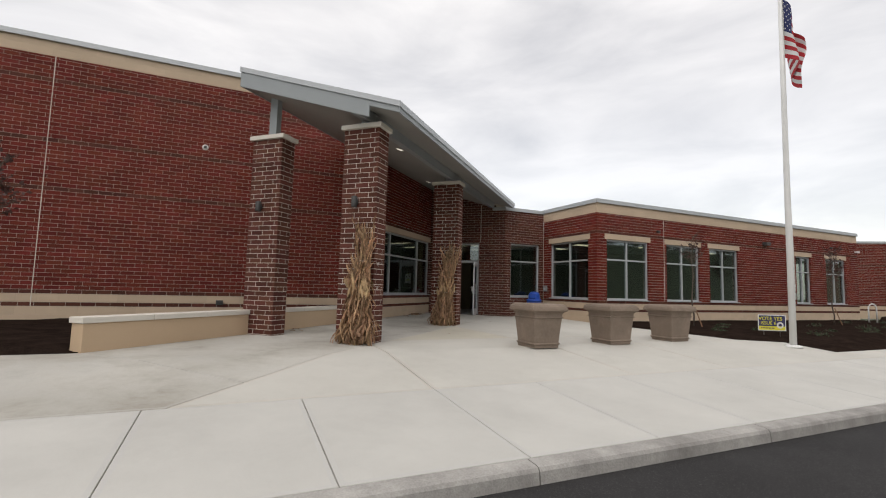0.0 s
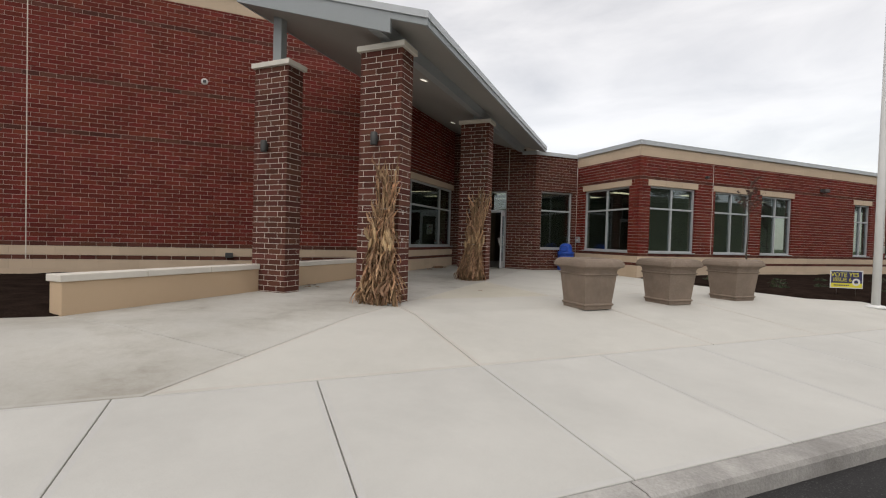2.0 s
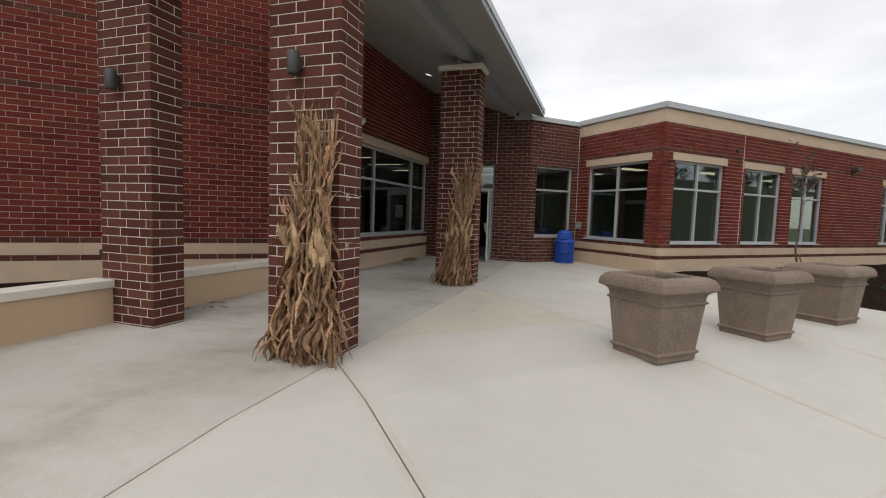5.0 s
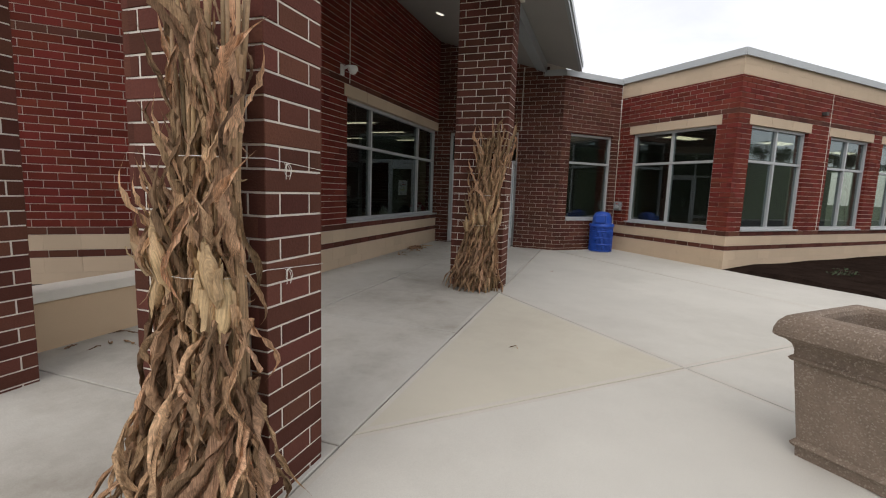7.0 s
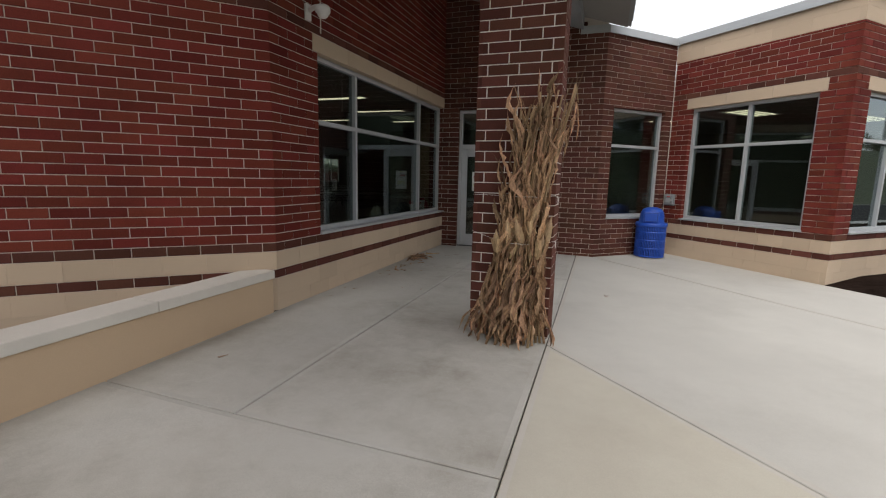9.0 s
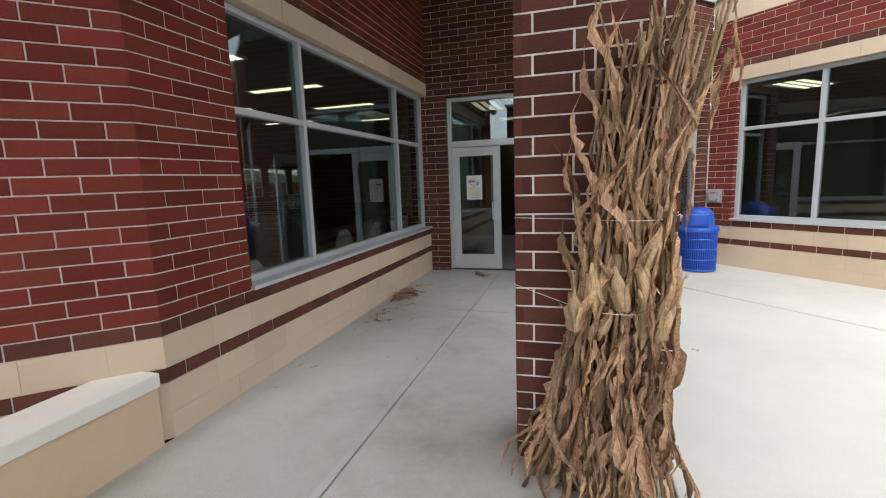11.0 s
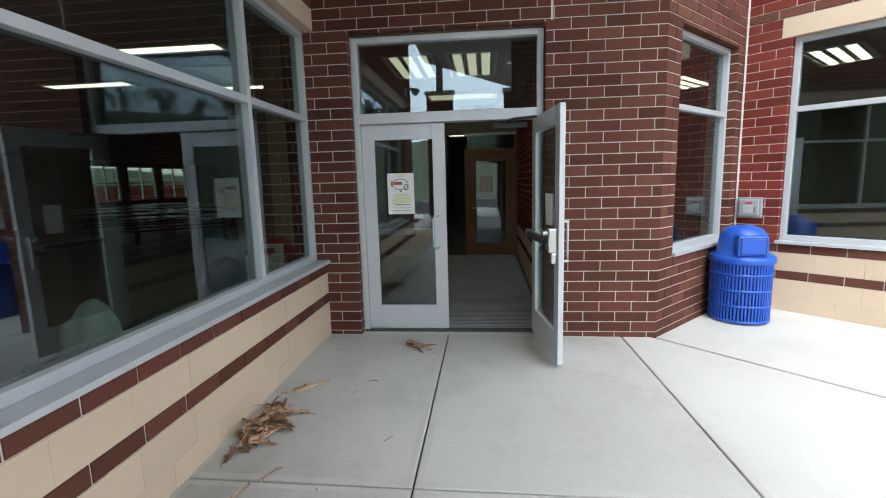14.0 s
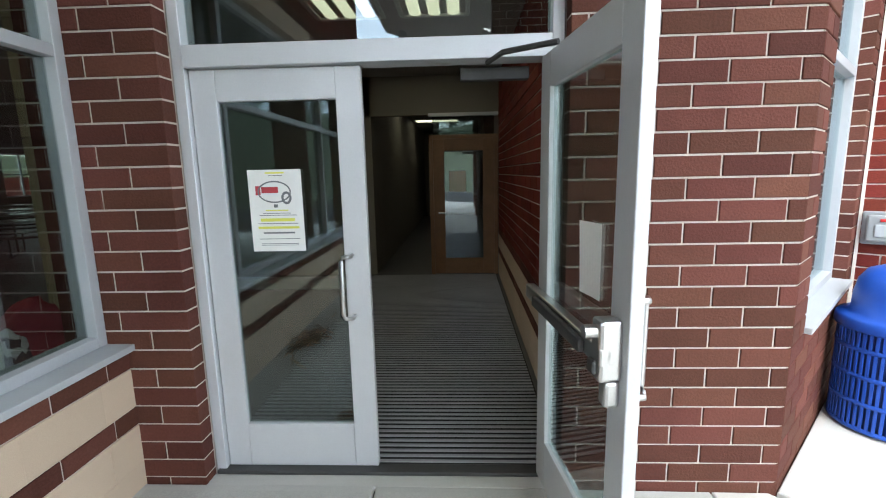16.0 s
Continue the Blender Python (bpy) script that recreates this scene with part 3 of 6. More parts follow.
def draped(poly, drop, name, mat):
    """A sheet over a plan outline that follows the fall of the ground."""
    bm = bmesh.new()
    bm.faces.new([bm.verts.new((x, y, 0)) for x, y in poly])
    bmesh.ops.triangulate(bm, faces=bm.faces[:])
    for v in (5.43, 7.53, 12.0, 17.0):
        bmesh.ops.bisect_plane(bm, geom=bm.verts[:] + bm.edges[:] + bm.faces[:], plane_co=(*uv(0, v), 0), plane_no=(-1, 1, 0))
    for v in bm.verts:
        v.co.z = ground_z(v.co.x, v.co.y) + drop
    return bm


def slab(poly, parent, mat, gap=0.006, edge_mat=None, name="slab"):
    bm = bmesh.new()
    f = bm.faces.new([bm.verts.new((x, y, 0)) for x, y in poly])
    f.normal_update()
    bmesh.ops.inset_region(bm, faces=[f], thickness=gap, use_even_offset=True, use_boundary=True)
    for e in [e for e in bm.faces if e is not f]:
        bm.faces.remove(e)
    for v in [v for v in bm.verts if not v.link_faces]:
        bm.verts.remove(v)
    top = bm.faces[:]
    bm.normal_update()
    bmesh.ops.inset_region(bm, faces=top, thickness=0.006, use_even_offset=True, use_boundary=True)
    band = bmesh.ops.inset_region(bm, faces=top, thickness=0.04, use_even_offset=True)["faces"]
    for g in band:
        g.material_index = 1
    inner = {v for g in bm.faces for v in g.verts if not v.is_boundary}
    for v in bm.verts:
        v.co.z = 0.0 if v in inner else -0.005
    edge = [e for e in bm.edges if e.is_boundary]
    down = bmesh.ops.extrude_edge_only(bm, edges=edge)["geom"]
    for v in down:
        if isinstance(v, bmesh.types.BMVert):
            v.co.z -= 0.07
    for k in (5.43, 7.53, 12.0, 17.0):
        bmesh.ops.bisect_plane(bm, geom=bm.verts[:] + bm.edges[:] + bm.faces[:], plane_co=(*uv(0, k), 0), plane_no=(-1, 1, 0))
    for v in bm.verts:
        v.co.z += ground_z(v.co.x, v.co.y)
    ob = part(name, bm, mat, parent)
    ob.data.materials.append(edge_mat)
    return ob


pavement = solid("pavement", draped([uv(-16, KERB_V + 0.1), uv(45, KERB_V + 0.1), *PLAZA[2:]], -0.03, "pavement", JOINT), JOINT, "pale broom-finished concrete plaza with tooled joints", "pavement")
bm = bmesh.new()
KERB_SECT = [(KERB_V + d, z) for d, z in ((0.0, -0.13), (0.015, 0.015), (0.035, 0.044), (0.07, 0.054), (0.195, 0.060), (0.195, -0.13))]
k0, step = -16.24, 3.092
for k in range(16):
    b = bmesh.new()
    rings = []
    for u in (k0 + k * step + 0.006, k0 + (k + 1) * step - 0.006):
        rings.append([b.verts.new((*uv(u, v), z)) for v, z in KERB_SECT])
    for i in range(len(KERB_SECT)):
        j = (i + 1) % len(KERB_SECT)
        b.faces.new((rings[0][i], rings[0][j], rings[1][j], rings[1][i]))
    b.faces.new(rings[0])
    b.faces.new(rings[1][::-1])
    part("kerb_stone", b, KERB, pavement)
bm.free()

BED_R = [(BC[0] + 0.1, BC[1] - 0.1), uv(11.65, 7.55), uv(12.83, 7.1), uv(12.86, 6.0), uv(45, 6.0), uv(45, 18), (13, 30.6), FAC_END, BC]
BED_L = [(LOW_X - 0.05, 4.4), (LOW_X - 0.05, 12.5), B, GYM_END, uv(-16, 8.42)]
for nm, poly in (("mulch_bed", BED_R), ("mulch_bed", BED_L)):
    bm = draped(poly, 0.0, nm, MULCH)
    for _ in range(4):
        bmesh.ops.subdivide_edges(bm, edges=[e for e in bm.edges if e.calc_length() > 0.5], cuts=1)
        bmesh.ops.triangulate(bm, faces=[f for f in bm.faces if len(f.verts) > 4])
    for v in bm.verts:
        if not v.is_boundary:
            v.co.z += 0.045 * noise.noise(v.co * 1.7) + 0.02 * noise.noise(v.co * 7) + 0.075
    ob = solid(nm, bm, MULCH, "planting bed of dark brown shredded mulch", "mulch", "stuff")

# ---- entrance canopy ----
PIL_TOP = 4.70
PILLARS = [(-7.60, -6.79, 7.765, 8.175), (-5.20, -4.39, 7.755, 8.165), (-5.238, -4.428, 12.857, 13.27)]
for x0, x1, y0, y1 in PILLARS:
    zb = 0.33
    bm = box(bmesh.new(), x0 + 0.005, x1 - 0.005, y0 + 0.005, y1 - 0.005, zb, PIL_TOP)
    pil = solid("brick_pillar", bm, PILMORTAR, "dark brown brick pillar with pale stone cap carrying the canopy", "pillar", "thing")
    pil["group"] = "canopy pillars"
    del pil["kind"]
    rows = []
    z = zb
    while z < PIL_TOP - 0.03:
        rows.append((z, min(z + COURSE, PIL_TOP)))
        z += COURSE
    for (px, py), (dx, dy), length in (((x0, y0), (1, 0), x1 - x0), ((x1, y0), (0, 1), y1 - y0), ((x1, y1), (-1, 0), x1 - x0), ((x0, y1), (0, -1), y1 - y0)):
        m = Matrix(((dx, dy, 0, px), (dy, -dx, 0, py), (0, 0, 1, 0), (0, 0, 0, 1)))
        todo = []
        for i, (a, b) in enumerate(rows):
            if length < 0.5:
                cuts = (0, length) if i % 2 else (0, 0.095, length - 0.1, length)
            else:
                cuts = (0, LEN, 2 * LEN, length) if i % 2 else (0, 0.10, 0.10 + LEN, 0.10 + 2 * LEN, length)
            for p, q in zip(cuts, cuts[1:]):
                end = 0.003 if length > 0.5 else 0.0
                todo.append((p + (0.006 if p > 0 else end), q - (0.006 if q < length else end), a + 0.005, b - 0.005, "P"))
        QUEUE.append((pil, m, todo, (px, py, 1.6), 110 if dx >= 0 else 40))
    part("cap", box(bmesh.new(), x0 - 0.055, x1 + 0.055, y0 - 0.055, y1 + 0.055, PIL_TOP, PIL_TOP + 0.095, 0.008), STONE, pil, "pale cast stone cap")
    cx, cy = (x0 + x1) / 2, (y0 + y1) / 2
    top = roof_top(cx) - 0.35
    bm = box(bmesh.new(), cx - 0.10, cx + 0.10, cy - 0.075, cy + 0.075, PIL_TOP + 0.095, top, 0.006)
    part("steel_post", bm, FASCIA, pil, "grey painted steel post")
    part("post_base", box(bmesh.new(), cx - 0.13, cx + 0.13, cy - 0.11, cy + 0.11, PIL_TOP + 0.0952, PIL_TOP + 0.115, 0.003), FASCIA, pil)

canopy = thing("entrance_canopy", Matrix(), "grey metal shed canopy over the entrance with sloping fascia", "canopy")


def sloped(x0, x1, y0, y1, up, down, bm=None):
    """A slab that follows the roof's slope: heights are below the roof line."""
    bm = bm or bmesh.new()
    v = []
    for y in (y0, y1):
        for x, h in ((x0, up), (x1, up), (x1, down), (x0, down)):
            v.append(bm.verts.new((x, y, roof_top(x) - h)))
    for f in ((0, 1, 2, 3), (7, 6, 5, 4), (0, 4, 5, 1), (1, 5, 6, 2), (2, 6, 7, 3), (3, 7, 4, 0)):
        bm.faces.new([v[i] for i in f])
    return bm


part("roof_sheet", sloped(ROOF_X0 + 0.05, ROOF_X1 - 0.05, ROOF_Y0 + 0.05, ROOF_Y1, 0.0, 0.05), COPING, canopy, "standing seam metal roof")
for i in range(9):
    x = ROOF_X0 + 0.25 + i * 0.43
    part("roof_seam", sloped(x, x + 0.02, ROOF_Y0 + 0.06, ROOF_Y1, -0.035, 0.0), COPING, canopy)
part("fascia", sloped(ROOF_X0, -4.44, ROOF_Y0, ROOF_Y0 + 0.05, 0.09, 0.42), FASCIA, canopy)
part("fascia", sloped(-4.44, ROOF_X1, ROOF_Y0 + 0.003, ROOF_Y0 + 0.05, 0.09, 0.20), FASCIA, canopy)
part("drip_edge", sloped(ROOF_X0 - 0.02, ROOF_X1 + 0.02, ROOF_Y0 - 0.025, ROOF_Y0 + 0.05, -0.02, 0.09), COPING, canopy, "pale metal drip edge")
part("drip_edge", sloped(ROOF_X1 - 0.05, ROOF_X1 + 0.022, ROOF_Y0 + 0.05, ROOF_Y1 - 0.4, -0.016, 0.10), COPING, canopy, "pale metal drip edge")
part("eave_board", sloped(ROOF_X1 - 0.06, ROOF_X1, ROOF_Y0 + 0.05, ROOF_Y1 - 0.4, 0.10, 0.205), FASCIA, canopy)
part("side_fascia", sloped(ROOF_X0, ROOF_X0 + 0.05, ROOF_Y0 + 0.05, 12.1, -0.01, 0.42), FASCIA, canopy)
part("outer_soffit", sloped(-4.62, ROOF_X1 - 0.06, ROOF_Y0 + 0.05, 17.99, 0.17, 0.20), SOFFIT, canopy)
part("soffit", sloped(ROOF_X0 + 0.05, -4.88, ROOF_Y0 + 0.05, 17.99, 0.36, 0.40), SOFFIT, canopy)
part("beam", sloped(-4.88, -4.62, ROOF_Y0 + 0.05, 17.99, 0.05, 0.43), FASCIA, canopy)
for x, y in ((-5.15, 10.2), (-6.5, 15.4), (-6.5, 11.5)):
    z = roof_top(x) - (0.20 if x > -4.6 else 0.40)
    b = bmesh.new()
    rings = lathe(b, [(0.085, -0.012), (0.10, -0.012), (0.10, 0.03)], 24)
    bmesh.ops.transform(b, matrix=Matrix.Translation((x, y, z)) @ Matrix.Rotation(math.atan(0.32), 4, "Y"), verts=b.verts)
    trim = part("downlight", b, WHITEPLASTIC, canopy, "white round recessed downlight")
    b = bmesh.new()
    rings = lathe(b, [(0.001, 0.0), (0.085, -0.004)], 24)
    bmesh.ops.transform(b, matrix=Matrix.Translation((x, y, z - 0.006)) @ Matrix.Rotation(math.atan(0.32), 4, "Y"), verts=b.verts)
    part("lens", b, SOFTGLOW, trim)

# ---- low wall ----
low = thing("low_wall", Matrix(), "low tan block wall with a pale stone coping", "wall", "", "structure")
for y0, y1, nm in ((4.45, 7.76, "a"), (8.21, 12.44, "b")):
    part("wall_core", box(bmesh.new(), LOW_X - 0.26, LOW_X, y0, y1, 0.2, 0.842, 0.012), LOWTAN, low)
    k = max(1, round((y1 - y0) / 1.22))
    for j in range(k):
        a, b = y0 - (0.03 if j == 0 and nm == "a" else 0) + (y1 - y0) * j / k, y0 + (y1 - y0) * (j + 1) / k
        part("coping_stone", box(bmesh.new(), LOW_X - 0.29, LOW_X + 0.03, a + 0.003, b - 0.003, 0.842, 0.935, 0.010), STONE, low)

# ---- entrance doors ----
DY = 18.10
DX0, DX1, DZ0, DZ1, DHEAD = -7.09, -5.24, 0.49, 3.42, 2.675
DMID = -6.19


def alubar(name, parent, x0, x1, y0, y1, z0, z1, mat=ALU, label="", bevel=0.004):
    return part(name, box(bmesh.new(), x0, x1, y0, y1, z0, z1, bevel), mat, parent, label)


door_frame = thing("door_frame", Matrix(), "clear aluminium entrance frame with a glazed transom light", "door frame", "", "structure")
alubar("jamb", door_frame, DX0, DX0 + 0.055, DY, DY + 0.13, DZ0, DZ1)
alubar("jamb", door_frame, DX1 - 0.055, DX1, DY, DY + 0.13, DZ0, DZ1)
alubar("head", door_frame, DX0 + 0.055, DX1 - 0.055, DY, DY + 0.13, DZ1 - 0.055, DZ1)
alubar("transom_bar", door_frame, DX0 + 0.055, DX1 - 0.055, DY - 0.01, DY + 0.13, DHEAD - 0.07, DHEAD + 0.03)
ob = alubar("pane", door_frame, DX0 + 0.05, DX1 - 0.05, DY + 0.06, DY + 0.068, DHEAD + 0.025, DZ1 - 0.05, DOORGLASS, bevel=0)
ob.visible_shadow = False
alubar("threshold", door_frame, DX0 + 0.01, DX1 - 0.01, DY - 0.02, DY + 0.055, DZ0 - 0.01, DZ0 + 0.012, DARKMETAL, "dark worn metal threshold")


def door_leaf(name, m, width, label, hinge_right):
    """A glazed aluminium leaf from x 0 to width, its outer face towards -y."""
    root = thing(name, m, label, "door", "entrance doors", "structure")
    h, t = DHEAD - 0.075 - DZ0 - 0.015, 0.045
    s, top, bot = 0.125, 0.15, 0.25
    alubar("stile", root, 0, s, 0, t, 0, h)
    alubar("stile", root, width - s, width, 0, t, 0, h)
    alubar("top_rail", root, s, width - s, 0, t, h - top, h)
    alubar("bottom_rail", root, s, width - s, 0, t, 0, bot)
    ob = alubar("pane", root, s - 0.005, width - s + 0.005, 0.018, 0.026, bot - 0.005, h - top + 0.005, DOORGLASS, bevel=0)
    ob.visible_shadow = False
    hx = 0.06 if hinge_right else width - 0.085
    b = bmesh.new()
    hs = 0.045 if hinge_right else -0.045
    pts = [(hx, 0.0, 0.86), (hx, -0.045, 0.86), (hx + hs * 0.8, -0.06, 0.862), (hx + hs, -0.06, 0.885), (hx + hs, -0.06, 1.155), (hx + hs * 0.8, -0.06, 1.178), (hx, -0.045, 1.18), (hx, 0.0, 1.18)]
    tube(b, pts, 0.011, 10)
    part("pull_handle", b, STEEL, root, "brushed steel pull handle", True)
    bar = alubar("panic_bar", root, 0.03, width - 0.03, t + 0.03, t + 0.075, 0.98, 1.045, STEEL, "steel panic bar", 0.008)
    alubar("bar_pad", bar, 0.14 if hinge_right else 0.22, width - (0.22 if hinge_right else 0.14), t + 0.076, t + 0.10, 0.99, 1.035, DARKMETAL, "dark push pad", 0.006)
    lx = 0.03 if hinge_right else width - 0.10
    lock = alubar("lock_case", root, lx, lx + 0.07, t, t + 0.075, 0.93, 1.13, STEEL, "brushed steel exit lock case", 0.012)
    alubar("lock_foot", lock, lx + 0.008, lx + 0.062, t, t + 0.05, 0.84, 0.929, STEEL, "", 0.012)
    alubar("latch", lock, lx + 0.012, lx + 0.058, t + 0.0755, t + 0.092, 0.955, 1.0, DARKMETAL, "dark latch knob", 0.006)
    b = bmesh.new()
    tube(b, [(lx + 0.035, t + 0.07, 1.09), (lx + 0.035, t + 0.115, 1.09)], 0.022, 14)
    part("cylinder", b, STEEL, lock)
    return root


leaf_l = door_leaf("door_left", Matrix.Translation((DX0 + 0.06, DY + 0.03, DZ0 + 0.014)), DMID - DX0 - 0.065, "closed glazed aluminium door leaf with a taped paper notice", False)
OPEN = 97.5
leaf_r = door_leaf("door_right", Matrix.Translation((DX1 - 0.06, DY - 0.005, DZ0 + 0.014)) @ Matrix.Rotation(radians(OPEN), 4, "Z") @ Matrix.Translation((-0.91, 0, 0)), 0.91, "glazed aluminium door leaf standing wide open", True)
solid("door_sill", box(bmesh.new(), DX0, DX1, 17.99, DY - 0.021, 0.3, 0.4835, 0.003), CONCRETE, "concrete door sill flush with the plaza", "sill")
# closer arm at the head of the open leaf
b = bmesh.new()
tube(b, [(DX1 - 0.35, DY + 0.02, DHEAD - 0.085), (DX1 - 0.30, DY - 0.2, DHEAD - 0.095), (DX1 - 0.10, DY - 0.36, DHEAD - 0.10)], 0.012, 8)
part("closer_arm", b, DARKMETAL, door_frame, "dark door closer arm")
alubar("closer_body", door_frame, DX1 - 0.48, DX1 - 0.14, DY + 0.135, DY + 0.19, DHEAD - 0.14, DHEAD - 0.08, DARKMETAL, "", 0.006)

# ---- interior seen through the glass ----
FLOOR_Z, CEIL_Z = 0.49, 3.52
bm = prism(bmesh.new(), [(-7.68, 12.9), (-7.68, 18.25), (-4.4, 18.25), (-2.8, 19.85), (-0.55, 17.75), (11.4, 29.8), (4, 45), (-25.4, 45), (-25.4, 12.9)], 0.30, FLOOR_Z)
solid("floor", bm, INFLOOR, "polished vinyl floor inside the school, darkened for the dim rooms", "floor")
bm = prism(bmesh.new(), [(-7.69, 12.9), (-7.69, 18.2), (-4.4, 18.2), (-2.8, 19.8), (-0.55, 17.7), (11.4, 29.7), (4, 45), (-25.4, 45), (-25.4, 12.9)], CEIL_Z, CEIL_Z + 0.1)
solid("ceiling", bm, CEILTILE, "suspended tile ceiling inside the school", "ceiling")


def inwall(name, x0, x1, y0, y1, z0=FLOOR_Z, z1=CEIL_Z, mat=INWALL, label="pale interior wall, paint darkened for the dim rooms"):
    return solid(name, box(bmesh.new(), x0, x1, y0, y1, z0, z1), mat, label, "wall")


WEST = -25.4
WEST_WIN = ((34.9, 36.7), (37.3, 39.4), (40.0, 42.2))
edge = 12.7
for y0, y1 in WEST_WIN + ((45.2, None),):
    inwall("wall_inner_west", WEST - 0.2, WEST, edge, y0)
    if y1:
        inwall("wall_inner_west", WEST - 0.2, WEST, y0, y1, FLOOR_Z, 1.40)
        inwall("wall_inner_west", WEST - 0.2, WEST, y0, y1, 3.30, CEIL_Z)
        far_win = thing("window_west", Matrix(), "aluminium framed window on the far side of the dining hall", "window", "", "structure")
        for y in (y0, (y0 + y1) / 2 - 0.03, y1 - 0.06):
            alubar("mullion", far_win, WEST - 0.15, WEST - 0.05, y, y + 0.06, 1.40, 3.30)
        for z in (1.40, 2.35, 3.24):
            alubar("rail", far_win, WEST - 0.15, WEST - 0.05, y0 + 0.06, y1 - 0.06, z, z + 0.06)
        ob = alubar("pane", far_win, WEST - 0.104, WEST - 0.096, y0, y1, 1.40, 3.30, DOORGLASS, bevel=0)
        ob.visible_shadow = False
    edge = y1
solid("car_park", prism(bmesh.new(), [(-58, 15), (-26, 15), (-26, 75), (-58, 75)], -0.136, -0.09), ASPHALT, "asphalt yard behind the school", "car park")
solid("wall_rear_wing", box(bmesh.new(), -52.0, -51.0, 40, 95, -0.1, 2.5), RED, "low red brick wing across the rear yard", "wall")
b = bmesh.new()
for vs in (((-60, 10, -0.1), (-60, 160, -0.1), (-130, 160, 9.0), (-130, 10, 9.0)),):
    b.faces.new([b.verts.new(v) for v in vs])
solid("lawn_rear", b, GRASS, "grass bank rising behind the school", "lawn")
inwall("wall_inner_north", WEST, 4.0, 45.0, 45.2)
inwall("wall_inner_south", WEST, -7.75, 12.7, 12.9)
BLOCKPAINT = material("yellow_block_paint", (0.46, 0.44, 0.27), 0.6, 0.05, 60, 1, 0.08)
pier = solid("wall_pier", box(bmesh.new(), -8.10, -7.72, 18.33, 18.60, FLOOR_Z, CEIL_Z), BLOCKPAINT, "pale yellow painted block pier beside the lobby window", "wall")
for i in range(15):
    z = FLOOR_Z + 0.2032 * i
    for x0, x1 in (((-8.10, -7.72),) if i % 2 else ((-8.10, -7.92), (-7.915, -7.72))):
        part("block", box(bmesh.new(), x0, x1, 18.312, 18.329, z + 0.004, min(z + 0.199, CEIL_Z)), BLOCKPAINT, pier)
TABLETOP = material("white_laminate", (0.62, 0.62, 0.60), 0.22, 0.04, 60, 2, 0.02)


def dining_table(x, y, turn):
    """A folding dining table with two benches on one steel frame."""
    root = thing("dining_table", Matrix.Translation((x, y, FLOOR_Z)) @ Matrix.Rotation(radians(turn), 4, "Z"), "long white laminate dining table with dark attached benches", "table", "dining hall tables")
    part("tabletop", box(bmesh.new(), -1.5, 1.5, -0.38, 0.38, 0.72, 0.75, 0.008), TABLETOP, root)
    for q in (-0.62, 0.62):
        part("bench", box(bmesh.new(), -1.45, 1.45, q - 0.14, q + 0.14, 0.41, 0.44, 0.008), RUBBER, root, "dark bench seat")
    for q in (-1.1, 1.1):
        b = bmesh.new()
        tube(b, [(q, -0.62, 0.41), (q, -0.62, 0.02), (q, 0.62, 0.02), (q, 0.62, 0.41)], 0.018, 8)
        part("leg_frame", b, DARKMETAL, root)
        b = bmesh.new()
        tube(b, [(q, 0, 0.03), (q, 0, 0.72)], 0.022, 8)
        part("leg", b, DARKMETAL, root)
    return root


first_table = dining_table(-14.6, 26.0, 35)
for x, y in ((-17.2, 27.4), (-16.6, 30.0), (-19.4, 29.6), (-19.2, 32.8), (-22.0, 32.2), (-22.2, 36.0)):
    copy_thing(first_table, Matrix.Translation((x, y, FLOOR_Z)) @ Matrix.Rotation(radians(35), 4, "Z"))
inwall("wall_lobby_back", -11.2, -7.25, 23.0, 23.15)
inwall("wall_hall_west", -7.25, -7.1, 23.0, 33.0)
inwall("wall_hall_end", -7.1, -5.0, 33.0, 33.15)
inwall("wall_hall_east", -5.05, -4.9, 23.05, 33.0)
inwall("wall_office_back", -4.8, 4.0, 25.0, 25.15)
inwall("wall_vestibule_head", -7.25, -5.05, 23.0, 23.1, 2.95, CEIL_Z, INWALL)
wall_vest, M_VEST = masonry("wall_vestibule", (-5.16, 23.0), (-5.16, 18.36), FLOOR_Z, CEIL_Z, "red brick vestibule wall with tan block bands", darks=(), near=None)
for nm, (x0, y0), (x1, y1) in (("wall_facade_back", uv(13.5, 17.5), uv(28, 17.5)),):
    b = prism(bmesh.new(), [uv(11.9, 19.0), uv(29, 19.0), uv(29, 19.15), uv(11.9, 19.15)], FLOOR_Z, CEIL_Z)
    solid(nm, b, INWALL, "pale classroom back wall, paint darkened for the dim rooms", "wall")

# wooden glazed door with side light at the back of the vestibule
wd = thing("wooden_door", Matrix.Translation((-6.16, 22.95, FLOOR_Z)), "oak veneered interior door with a tall glass panel", "door")
alubar("frame_jamb", wd, -0.06, 0.0, 0, 0.1, 0, 2.16, WOOD)
alubar("frame_jamb", wd, 0.93, 0.99, 0, 0.1, 0, 2.16, WOOD)
alubar("frame_head", wd, 0.0, 0.93, 0, 0.1, 2.10, 2.16, WOOD)
leafw = alubar("leaf_stile", wd, 0.0, 0.17, 0.02, 0.065, 0.01, 2.10, WOOD)
alubar("leaf_stile", wd, 0.76, 0.93, 0.02, 0.065, 0.01, 2.10, WOOD)
alubar("leaf_rail", wd, 0.17, 0.76, 0.02, 0.065, 0.01, 0.26, WOOD)
alubar("leaf_rail", wd, 0.17, 0.76, 0.02, 0.065, 1.92, 2.10, WOOD)
ob = alubar("pane", wd, 0.165, 0.765, 0.04, 0.046, 0.255, 1.925, DOORGLASS, bevel=0)
b = bmesh.new()
